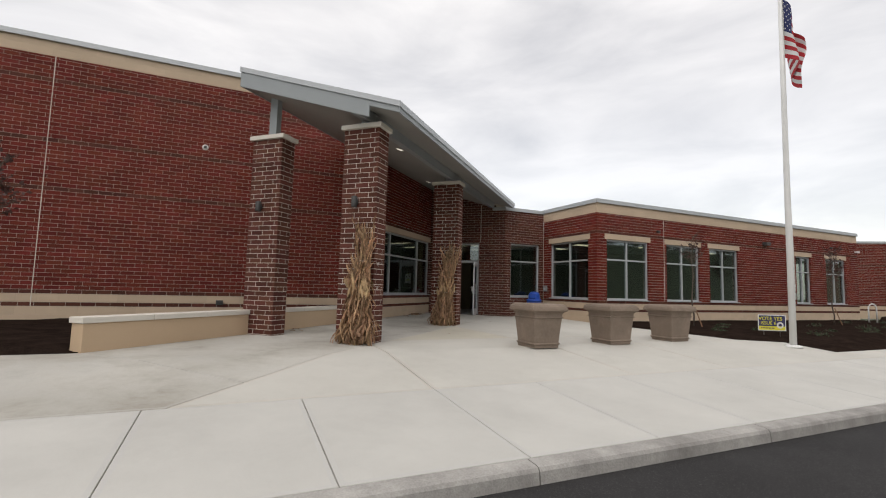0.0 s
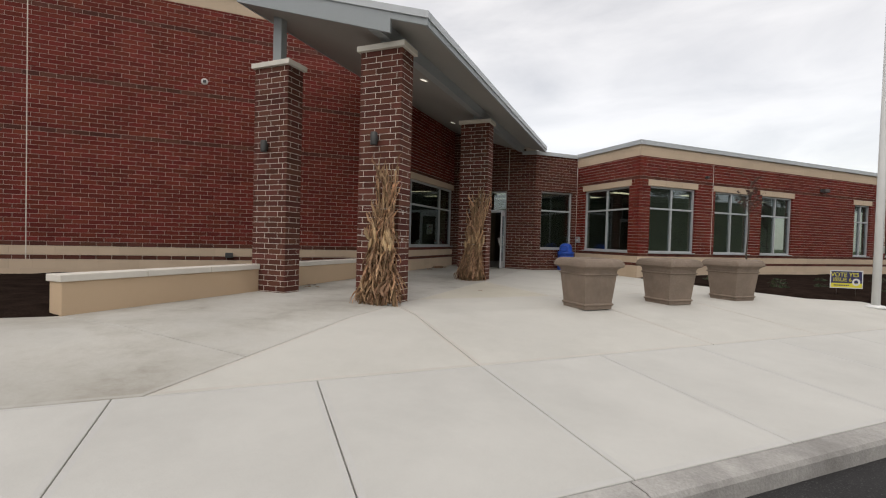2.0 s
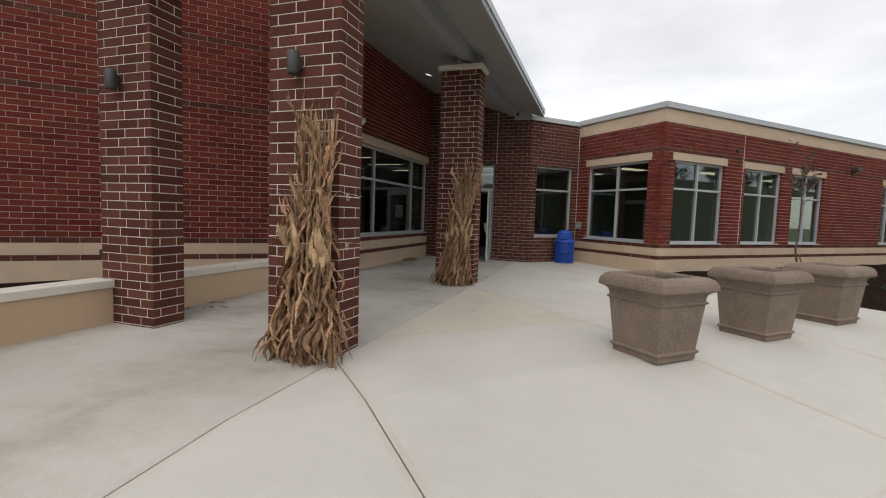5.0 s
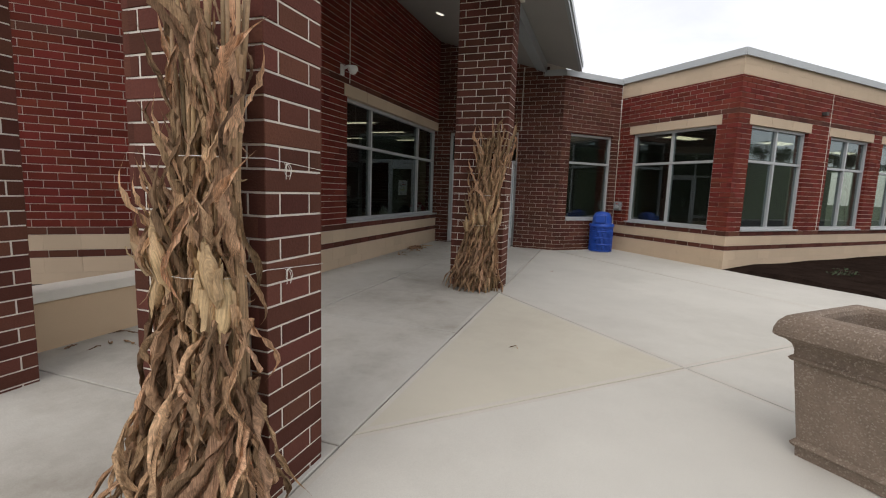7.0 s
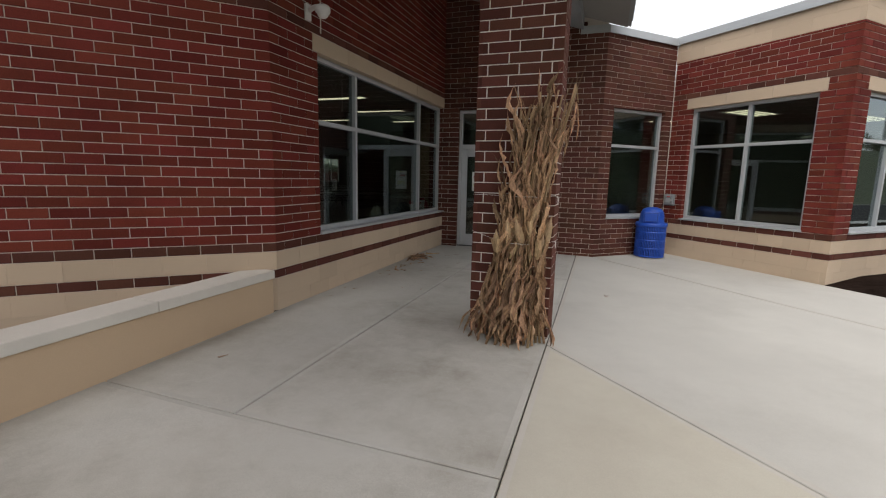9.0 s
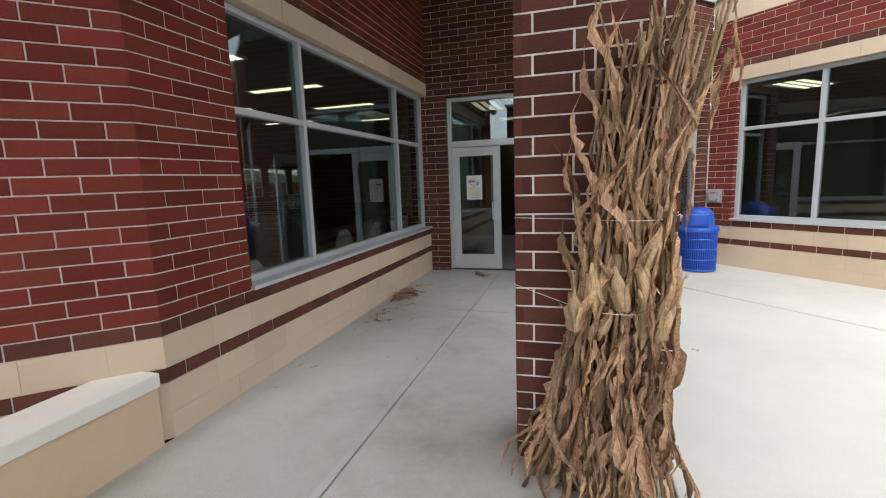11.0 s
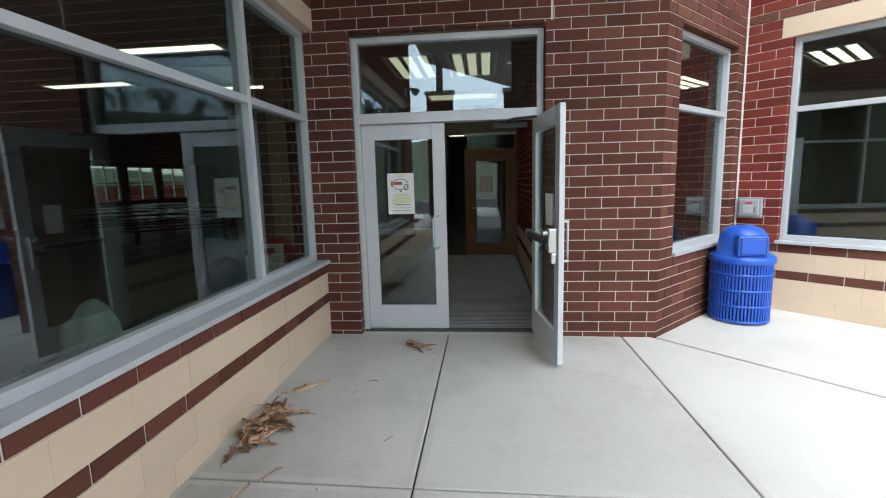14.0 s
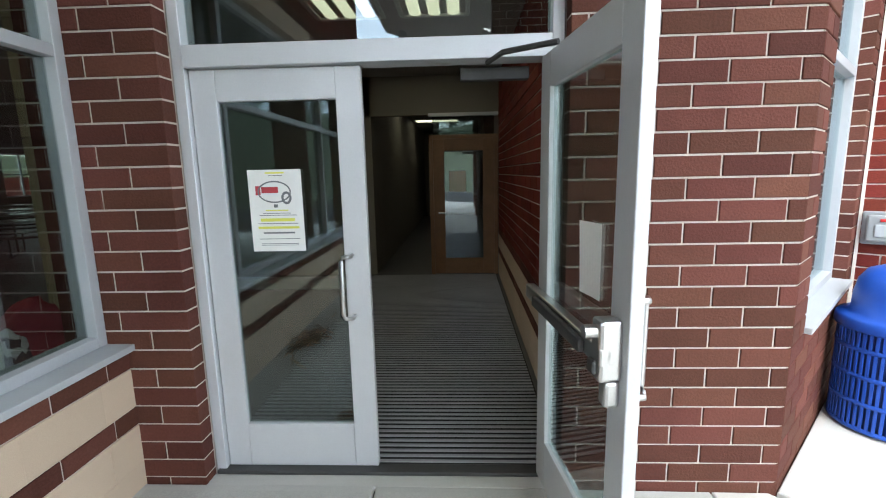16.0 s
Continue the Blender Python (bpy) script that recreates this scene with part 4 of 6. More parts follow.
tube(b, [(0.08, 0.0, 0.98), (0.08, -0.06, 0.98), (0.18, -0.06, 0.98)], 0.012, 8)
part("lever", b, STEEL, wd, "steel lever handle")
alubar("notice", wd, 0.24, 0.50, 0.030, 0.034, 1.30, 1.62, PAPER, "white paper notice", 0)
ob = alubar("transom_pane", wd, 0.0, 0.93, 0.04, 0.046, 2.16, 2.43, DOORGLASS, bevel=0)
alubar("transom_head", wd, -0.06, 0.99, 0, 0.1, 2.43, 2.48, ALU)

# ribbed entrance mat
mat_thing = thing("entrance_mat", Matrix.Translation((-6.15, 20.6, FLOOR_Z)), "black ribbed walk-off mat with metal rails", "mat")
part("mat_base", box(bmesh.new(), -1.0, 0.95, -2.44, 2.3, 0.0, 0.008), RUBBER, mat_thing)
rail = mesh_of(box(bmesh.new(), -0.99, 0.94, 0, 0.019, 0.006, 0.015), "rail", MATRIB)
for i in range(95):
    ob = new("rail", rail)
    ob.parent = mat_thing
    ob.matrix_basis = Matrix.Translation((0, -2.43 + i * 0.05, 0))

# ceiling lights
def troffer(x, y, turn=0, w=1.2, d=0.6, light=TUBE):
    root = thing("ceiling_light", Matrix.Translation((x, y, CEIL_Z)) @ Matrix.Rotation(radians(turn), 4, "Z"), "recessed fluorescent troffer with ribbed diffuser, switched on", "ceiling light", "ceiling lights")
    b = bmesh.new()
    for s in (-1, 1):
        box(b, -w / 2, w / 2, s * d / 2 - 0.02, s * d / 2 + 0.02, -0.02, 0.0)
        box(b, s * w / 2 - 0.02, s * w / 2 + 0.02, -d / 2 + 0.02, d / 2 - 0.02, -0.02, 0.0)
    part("frame", b, WHITEPLASTIC, root)
    for k in (-1, 0, 1):
        b = bmesh.new()
        tube(b, [(-w / 2 + 0.03, k * d * 0.29, -0.002), (w / 2 - 0.03, k * d * 0.29, -0.002)], 0.055, 10)
        for v in b.verts:
            v.co.z = max(min(v.co.z * 0.3, -0.004), -0.03)
        part("diffuser", b, light, root, "glowing warm white diffuser")
    return root


troff = troffer(-6.72, 19.75, 90, light=VESTGLOW)
slim = troffer(-9.2, 14.9, 0, 1.25, 0.24)
for x, y in ((-9.2, 16.6), (-9.2, 18.4), (-9.2, 20.4), (-11.4, 15.8), (-11.4, 17.8), (-11.4, 19.8), (-13.6, 16.2), (-13.6, 19.0)):
    copy_thing(slim, Matrix.Translation((x, y, CEIL_Z)))
office = troffer(-1.2, 20.2, 45)
for x, y in ((-2.6, 21.6), (1.4, 21.6), (4.0, 24.5)):
    copy_thing(office, Matrix.Translation((x, y, CEIL_Z)) @ Matrix.Rotation(radians(45), 4, "Z"))
for x, y, r in ((-5.95, 19.75, 90), (-6.2, 22.0, 0), (-6.4, 26.0, 0), (-6.4, 29.0, 0)):
    copy_thing(troff, Matrix.Translation((x, y, CEIL_Z)) @ Matrix.Rotation(radians(r), 4, "Z"))

# ---- planters ----
def square_ring(bm, h, z, r, seg=6):
    """A rounded square of half width h."""
    ring = []
    for q, (sx, sy) in enumerate(((1, 1), (-1, 1), (-1, -1), (1, -1))):
        for k in range(seg + 1):
            a = math.pi / 2 * (q + k / seg)
            ring.append(bm.verts.new((sx * (h - r) + r * math.cos(a), sy * (h - r) + r * math.sin(a), z)))
    return ring


def loft(bm, rings, cap_low=True, cap_high=True):
    n = len(rings[0])
    for a, b in zip(rings, rings[1:]):
        for k in range(n):
            bm.faces.new((a[k], a[(k + 1) % n], b[(k + 1) % n], b[k]))
    if cap_low:
        bm.faces.new(rings[0][::-1])
    if cap_high:
        bm.faces.new(rings[-1])


def planter(x, y):
    root = thing("planter", Matrix.Translation((x, y, ground_z(x, y))) @ Matrix.Rotation(radians(45), 4, "Z") @ Matrix.Diagonal((0.95, 0.95, 1.08, 1)), "empty square exposed-aggregate concrete planter with rolled rim", "planter", "row of planters")
    b = bmesh.new()
    prof = [(0.300, 0.0), (0.304, 0.05), (0.320, 0.060), (0.328, 0.073), (0.320, 0.084), (0.303, 0.095), (0.350, 0.53)]
    loft(b, [square_ring(b, h, z, 0.012) for h, z in prof], True, True)
    part("body", b, POTMAT, root)
    b = bmesh.new()
    prof = [(0.350, 0.53), (0.368, 0.536), (0.376, 0.547), (0.366, 0.558), (0.355, 0.562), (0.356, 0.595), (0.368, 0.625), (0.395, 0.648), (0.430, 0.660), (0.444, 0.672), (0.442, 0.705), (0.428, 0.742), (0.400, 0.772), (0.362, 0.789), (0.315, 0.794), (0.288, 0.786), (0.276, 0.762), (0.270, 0.58)]
    loft(b, [square_ring(b, h, z, 0.02) for h, z in prof], False, False)
    rim = part("rim", b, POTMAT, root)
    b = bmesh.new()
    loft(b, [square_ring(b, 0.274, 0.60, 0.02), square_ring(b, 0.274, 0.61, 0.02)])
    part("soil", b, MULCH, root, "dark bare potting soil")
    return root


pot = planter(-1.45, 9.26)
for x, y in ((-0.09, 10.81), (1.24, 12.35)):
    copy_thing(pot, Matrix.Translation((x, y, ground_z(x, y))) @ Matrix.Rotation(radians(45), 4, "Z"))

# ---- litter bin ----
BIN = Matrix.Translation((-3.07, 18.64, ground_z(-3.07, 18.64))) @ Matrix.Rotation(radians(-8), 4, "Z") @ Matrix.Diagonal((0.88, 0.88, 0.97, 1))
bin_ = thing("litter_bin", BIN, "blue plastic-coated slatted litter bin with domed lid", "bin")
b = bmesh.new()
lathe(b, [(0.0, 0.02), (0.285, 0.02), (0.285, 0.66)], 40)
part("liner", b, plain("blue_liner", (0.008, 0.035, 0.20), 0.5), bin_, "dark blue inner liner", True)
for k in range(56):
    b = bmesh.new()
    a = 2 * math.pi * k / 56
    box(b, -0.010, 0.010, 0.318, 0.328, 0.02, 0.68, 0.003)
    bmesh.ops.transform(b, matrix=Matrix.Rotation(a, 4, "Z"), verts=b.verts)
    part("slat", b, BLUE, bin_)
for z in (0.03, 0.20, 0.37, 0.54):
    b = bmesh.new()
    lathe(b, [(0.320, z - 0.014), (0.331, z - 0.012), (0.331, z + 0.012), (0.320, z + 0.014)], 56)
    part("hoop", b, BLUE, bin_, "", True)
b = bmesh.new()
lathe(b, [(0.30, 0.655), (0.345, 0.655), (0.352, 0.67), (0.350, 0.715), (0.335, 0.735), (0.27, 0.745), (0.262, 0.86), (0.245, 0.95), (0.20, 1.015), (0.11, 1.05), (0.0, 1.06)], 48)
lid = part("lid", b, BLUE, bin_, "blue moulded dome lid", True)
b = box(bmesh.new(), -0.16, 0.16, -0.315, -0.10, 0.748, 0.965, 0.02)
hood = part("hood", b, BLUE, lid)
part("flap", box(bmesh.new(), -0.125, 0.125, -0.325, -0.312, 0.775, 0.94, 0.006), BLUE, lid, "blue push flap")
# thin dark blue strips round the flap paint in the shade of its gap
b = bmesh.new()
for x0, x1, z0, z1 in ((-0.135, 0.135, 0.940, 0.948), (-0.135, 0.135, 0.766, 0.774), (-0.136, -0.128, 0.774, 0.940), (0.128, 0.136, 0.774, 0.940)):
    box(b, x0, x1, -0.3165, -0.310, z0, z1)
part("flap_gap", b, plain("blue_shadow_gap", (0.004, 0.015, 0.09), 0.6), lid)

# ---- corn shocks ----
def ribbon(rng, length, width, curl, droop, twist):
    """A dry leaf: a troughed, curling strip that starts along +z and bends over towards -y."""
    bm = bmesh.new()
    n = 13
    p, ang, rows = Vector((0, 0, 0)), 0.0, []
    side = 0.0
    for i in range(n + 1):
        t = i / n
        w = width * (0.35 + 0.65 * math.sin(math.pi * min(1, 0.15 + t * 0.95)) ** 0.7) * (1 - t ** 4)
        w *= 1 + 0.30 * math.sin(11 * t + rng.random() * 2)
        ca = side + twist * t
        d = Vector((0, -math.sin(ang), math.cos(ang)))
        a = Vector((1, 0, 0))
        a.rotate(Euler((0, 0, 0)))
        a = Matrix.Rotation(ca, 3, d) @ a
        nrm = d.cross(a)
        k = 0.6 + 1.1 * rng.random()
        p += Vector((rng.uniform(-1, 1), rng.uniform(-1, 1), 0)) * 0.006
        rows.append([bm.verts.new(p + a * w * s + nrm * (w * k * (abs(s) ** 1.5) + 0.002 * rng.random())) for s in (-1, -0.5, 0, 0.5, 1)])
        for q in rows[-1]:
            q.co += Vector((rng.gauss(0, 1), rng.gauss(0, 1), rng.gauss(0, 1))) * min(w, 0.02) * 0.34
        p = p + d * length / n
        p.x += curl * length / n * math.sin(5 * t)
        ang += droop / n * (0.4 + 1.6 * t)
    for a, b in zip(rows, rows[1:]):
        for k in range(4):
            bm.faces.new((a[k], a[k + 1], b[k + 1], b[k]))
    me = mesh_of(bm, "leaf", HUSK)
    me.shade_smooth()
    return me


LRNG = random.Random(4)
LEAVES = [ribbon(LRNG, LRNG.uniform(0.42, 0.70), LRNG.uniform(0.012, 0.031), LRNG.uniform(-0.75, 0.75), d, LRNG.uniform(-3.0, 3.0)) for d in (0.3, 0.5, 0.9, 1.3, 1.6, 0.25, 1.9, 0.6, 1.1, 0.8, 0.2, 0.4, 0.35, 0.7)]


def ear_mesh(rng):
    """An ear in its papery husk: ridged, pointed, with a torn wrapper at the foot."""
    bm = bmesh.new()
    L, r = rng.uniform(0.17, 0.23), rng.uniform(0.027, 0.035)
    lathe(bm, [(0.008, -0.04), (r * 0.66, 0.0), (r * 0.98, L * 0.16), (r * 1.08, L * 0.38), (r * 1.0, L * 0.62), (r * 0.76, L * 0.82), (r * 0.40, L * 0.95), (0.010, L * 1.04), (0.004, L * 1.15)], 18)
    ph = rng.uniform(0, 6)
    for v in bm.verts:
        a = math.atan2(v.co.y, v.co.x)
        f = 1 + 0.07 * math.sin(7 * a + 9 * v.co.z + ph) + 0.05 * math.sin(13 * a - 5 * v.co.z)
        v.co.x *= f
        v.co.y *= f
        v.co.x += 0.035 * math.sin(v.co.z * 6 + ph)
    for k in range(3):
        a0 = rng.uniform(0, 6.28)
        rows = []
        for i in range(6):
            t = i / 5
            z = L * (0.05 + 0.75 * t)
            rr = r * (1.10 + 0.10 * math.sin(3.1 * t)) + 0.02 * t ** 3 * rng.uniform(0.2, 1.6)
            w = 0.75 * (1 - 0.75 * t)
            rows.append([bm.verts.new((rr * math.cos(a0 + w * q) + 0.035 * math.sin(z * 6 + ph), rr * math.sin(a0 + w * q), z + rng.uniform(-0.004, 0.004))) for q in (-1, -0.33, 0.33, 1)])
        for p, q in zip(rows, rows[1:]):
            for j in range(3):
                bm.faces.new((p[j], p[j + 1], q[j + 1], q[j]))
    me = mesh_of(bm, "ear", EAR)
    me.shade_smooth()
    return me


EARS = [ear_mesh(LRNG) for _ in range(7)]


def corn_shock(x, y, sheaves, height, seed, label):
    """Tied sheaves of dry corn against the south face of a pillar at y; each sheaf is (foot, waist, tip, height, depth) across the face."""
    rng = random.Random(seed)
    root = thing("corn_shock", Matrix.Translation((x, y - 0.03, ground_z(x, y))), label, "corn stalks", "corn shocks")
    TIE_LOW, TIE_TOP = 0.55, 1.45

    def centre(sh, h):
        """Axis point and radius of one sheaf at a height."""
        foot, waist, tip, top, deep = sh
        if h < TIE_TOP:
            t = h / TIE_TOP
            cx = foot + (waist - foot) * (t ** 0.8)
        else:
            t = (h - TIE_TOP) / (height - TIE_TOP)
            cx = waist + (tip - waist) * t
        if h < TIE_LOW:
            r = 0.060 + 0.175 * (1 - h / TIE_LOW) ** 1.3
        elif h < TIE_TOP:
            r = 0.060 + 0.022 * math.sin((h - TIE_LOW) / (TIE_TOP - TIE_LOW) * math.pi)
        else:
            r = 0.055 + 0.075 * ((h - TIE_TOP) / (height - TIE_TOP)) ** 0.9
        return Vector((cx, -deep - 0.06 * max(0.0, 1 - h / TIE_LOW), h)), r

    def spot(h, a, f=1.0):
        """Point on the hull round all sheaves."""
        cs = [centre(sh, h) for sh in sheaves if h < sh[3]]
        lo, hi = min(c.x - r for c, r in cs), max(c.x + r for c, r in cs)
        front = max(-c.y + r for c, r in cs)
        return Vector(((lo + hi) / 2 + (hi - lo) / 2 * f * math.cos(a), -0.02 + (front - 0.02) * f * math.sin(a), h))

    def leaf_at(p, out, tilt, s, kinds):
        ob = new("leaf", LEAVES[rng.choice(kinds)])
        ob.parent = root
        ob.matrix_basis = Matrix.Translation(p) @ Matrix.Rotation(radians(out), 4, "Z") @ Matrix.Rotation(radians(tilt), 4, "X") @ Matrix.Rotation(rng.uniform(-0.6, 0.6), 4, "Z") @ Matrix.Diagonal((s * rng.uniform(0.8, 1.3), s, s, 1))
    for sh in sheaves:
        for k in range(12):
            a0, f, top = rng.uniform(0, 6.28), rng.uniform(0.3, 0.95), sh[3] * rng.uniform(0.80, 0.97)
            da, pts = rng.uniform(-0.8, 0.8), []
            for i in range(10):
                c, r = centre(sh, top * i / 9)
                a = a0 + da * i / 9
                p = c + Vector((r * f * math.cos(a), r * f * math.sin(a), 0)) + Vector((rng.uniform(-1, 1), rng.uniform(-1, 1), 0)) * 0.006
                p.y = min(p.y, -0.014)
                pts.append(p)
            pts[0].z = 0.0
            b = bmesh.new()
            tube(b, pts, [0.0125 - 0.0006 * i + (0.0018 if i % 2 else 0.0) for i in range(10)], 7)
            part("stalk", b, STALK, root, "", True)
        for n, h0, h1, low, high in ((58, 0.28, 0.68, 0.6, 1.1), (34, 0.66, 1.45, 0.5, 0.95), (36, 1.25, 0.93 * height, 0.40, 0.80)):
            for k in range(n):
                h = rng.uniform(h0, h1)
                if h > sh[3] * 0.96:
                    continue
                c, r = centre(sh, h)
                a = rng.uniform(math.pi * 0.95, math.pi * 2.05)
                p = c + Vector((r * 0.95 * math.cos(a), r * 0.95 * math.sin(a), 0))
                p.y = min(p.y, -0.02)
                out = math.degrees(a) + 90 + rng.uniform(-25, 25)
                hang = h < 1.0 or rng.random() < 0.58
                tilt = rng.uniform(168, 182) if hang else rng.uniform(-2, 12)
                if h < 0.66 and rng.random() < 0.55:
                    tilt = rng.uniform(134, 166)
                s = rng.uniform(low, high)
                s = min(s, 0.20 + 1.45 * h) if hang else max(0.3, min(s, (sh[3] * 1.03 - h) / 0.55))
                leaf_at(p, out, tilt, s, (0, 1, 5, 7, 10, 11, 12) if rng.random() < 0.66 or not hang else (2, 3, 4, 6, 8, 9, 13))
        for k in range(7):
            h = rng.uniform(0.50, 0.95)
            c, r = centre(sh, h)
            a = rng.uniform(math.pi * 0.98, math.pi * 2.02)
            p = c + Vector((r * math.cos(a), r * math.sin(a), 0))
            p.y = min(p.y, -0.03)
            leaf_at(p, math.degrees(a) + 90, rng.uniform(148, 163), rng.uniform(0.85, 1.1), (2, 4, 8, 9, 13))
        for k in range(4):
            h = rng.uniform(0.82, 1.22)
            c, r = centre(sh, h)
            a = rng.uniform(math.pi * 1.05, math.pi * 1.95)
            p = c + Vector((r * math.cos(a), r * math.sin(a), 0))
            ob = new("ear", EARS[rng.randrange(7)])
            ob.parent = root
            tilt = rng.uniform(8, 34) if rng.random() < 0.72 else rng.uniform(150, 176)
            ob.matrix_basis = Matrix.Translation(p) @ Matrix.Rotation(a + math.pi / 2 + rng.uniform(-0.5, 0.5), 4, "Z") @ Matrix.Rotation(radians(tilt), 4, "X") @ Matrix.Rotation(rng.uniform(0, 6), 4, "Z")
        for h in (TIE_LOW, TIE_TOP + 0.04):
            if h > sh[3] - 0.1:
                continue
            c, r = centre(sh, h)
            b = bmesh.new()
            tube(b, [c + Vector(((r + 0.012) * math.cos(q * 0.42), min((r + 0.012) * math.sin(q * 0.42), -c.y - 0.006), 0.008 * math.sin(q * 0.9))) for q in range(16)], 0.0028, 5)
            part("tie", b, STALK, root, "twisted straw tie")
        for k in range(4):
            h = sh[3] * rng.uniform(0.88, 0.94)
            c, r = centre(sh, h)
            p = c + Vector((r * rng.uniform(-0.8, 0.8), -r * rng.uniform(0, 0.7), 0))
            d = Vector((rng.uniform(-0.3, 0.55), rng.uniform(-0.3, 0.02), 1)).normalized() * rng.uniform(0.12, 0.26)
            b = bmesh.new()
            tube(b, [p - d * 0.4, p + d * 0.4, p + d + Vector((rng.uniform(-0.05, 0.05), 0, -0.02))], [0.004, 0.003, 0.001], 5)
            part("tassel", b, STALK, root)
    return root, spot


shock1, spot1 = corn_shock(-4.60, 7.755, ((-0.27, -0.13, -0.10, 1.50, 0.09), (-0.06, -0.03, -0.01, 2.42, 0.12), (0.18, 0.14, 0.17, 2.42, 0.11)), 2.42, 11, "tall tied bundle of dry corn stalks against a brick pillar")
shock2, spot2 = corn_shock(-4.77, 12.857, ((-0.26, -0.02, 0.12, 2.34, 0.10), (-0.05, 0.12, 0.28, 2.48, 0.11), (0.15, 0.22, 0.43, 2.50, 0.09)), 2.48, 23, "leaning tied bundle of dry corn stalks against a brick pillar")


def twine_loop(pil, spot, zs, gx):
    """White twine round a pillar and its corn, with a loose bow."""
    x0, x1, y0, y1 = pil
    g = ground_z((x0 + x1) / 2, y0)
    root = thing("twine", Matrix(), "thin white twine tied round the corn and pillar with a bow", "string", "twine ties")
    for h, dz in zs:
        b = bmesh.new()
        c = spot(h, 1.5 * math.pi, 1.04)
        pts = [(x0 - 0.004, y1, g + h + dz), (x0 - 0.004, y0 - 0.004, g + h + dz * 0.6)]
        for a in (1.12, 1.25, 1.4, 1.55, 1.7, 1.85):
            q = spot(h, math.pi * a, 1.0)
            q.y -= 0.035
            pts.append((gx + q.x, y0 - 0.03 + q.y, g + h))
        pts += [(x1 + 0.004, y0 - 0.004, g + h + 0.01), (x1 + 0.004, y1 + 0.003, g + h - 0.02), (x0 - 0.004, y1 + 0.004, g + h + dz)]
        tube(b, pts, 0.0016, 5, False)
        part("strand", b, TWINE, root)
        b = bmesh.new()
        bx, by, bz = x1 + 0.008, y0 + 0.13, g + h - 0.004
        for s in (-1, 1):
            loop = [(bx + 0.010 * math.sin(q * 0.45), by + s * (0.016 * math.sin(q * 0.45) + 0.004 * q * 0.3), bz - 0.045 * math.sin(q * 0.225) ** 2 * (1 + 0.25 * s)) for q in range(15)]
            tube(b, loop, 0.0015, 5)
            tube(b, [(bx, by, bz), (bx + 0.006, by + s * 0.010, bz - 0.02), (bx + 0.008, by + s * 0.016, bz - 0.045), (bx + 0.005, by + s * 0.012, bz - 0.07)], 0.0015, 5)
        part("bow", b, TWINE, root, "loose bow knot")


twine_loop(PILLARS[1], spot1, ((1.58, 0.05), (1.10, 0.06)), -4.60)
twine_loop(PILLARS[2], spot2, ((1.41, 0.0), (0.97, 0.12)), -4.77)

# ---- flagpole and flag ----
FX, FY = 4.04, 13.39
pole = thing("flagpole", Matrix.Translation((FX, FY, ground_z(FX, FY))), "tall white tapered flagpole with a round base collar", "flagpole")
b = bmesh.new()
tube(b, [(0, 0, 0), (0, 0, 3), (0, 0, 6), (0, 0, 9.6)], [0.075, 0.070, 0.058, 0.042], 20)
part("shaft", b, WHITEPLASTIC, pole, "", True)
b = bmesh.new()
lathe(b, [(0.0, 0.0), (0.19, 0.0), (0.19, 0.02), (0.13, 0.05), (0.08, 0.06)], 24)
part("collar", b, WHITEPLASTIC, pole, "", True)
b = bmesh.new()
tube(b, [(0.09, 0.0, 1.2), (0.06, 0.0, 4), (0.06, 0, 9.4)], 0.005, 5)
part("halyard", b, TWINE, pole)
part("cleat", box(bmesh.new(), 0.06, 0.10, -0.015, 0.015, 1.15, 1.3, 0.006), STEEL, pole)
flag = thing("flag", Matrix.Translation((FX, FY, 9.45)), "red, white and blue striped flag with a starred canton, hanging limp", "flag")
NRED, NWHITE, NBLUE = plain("flag_red", (0.42, 0.025, 0.035), 0.8), plain("flag_white", (0.72, 0.72, 0.72), 0.8), plain("flag_blue", (0.022, 0.03, 0.11), 0.8)


def cloth(s, h):
    """Point of the limp flag: s along the fly, h up the hoist, both 0 to 1."""
    w = s * 2.3
    right = 0.27 * w - 0.09 - 0.05 * math.sin(3 * w) + 0.05 * s * math.sin(7 * h + 2 * s)
    away = 0.25 * math.sin(4.2 * w + 1.5 * h) * min(1, 2 * s) + 0.10 * w
    down = -0.52 * w - 0.12 * s * s
    return Vector((0.06 + 0.935 * right - 0.35 * away, 0.3535 * right + 0.935 * away, 1.5 * (h - 1) * (1 - 0.22 * s) + down + 0.06 * math.sin(5 * w) * s))


groups = {"canton": ([], NBLUE), "red_stripes": ([], NRED), "white_stripes": ([], NWHITE)}
for i in range(13):
    for j in range(40):
        a, c, s0, s1 = 1 - i / 13, 1 - (i + 1) / 13, j / 40, (j + 1) / 40
        key = "canton" if i < 7 and s1 <= 0.401 else ("red_stripes" if i % 2 == 0 else "white_stripes")
        groups[key][0].append((s0, s1, c, a))
for key, (cells, mt) in groups.items():
    b = bmesh.new()
    for s0, s1, c, a in cells:
        b.faces.new([b.verts.new(cloth(s, h)) for s, h in ((s0, c), (s1, c), (s1, a), (s0, a))])
    bmesh.ops.remove_doubles(b, verts=b.verts, dist=0.0005)
    part(key, b, mt, flag, "", True)
b = bmesh.new()
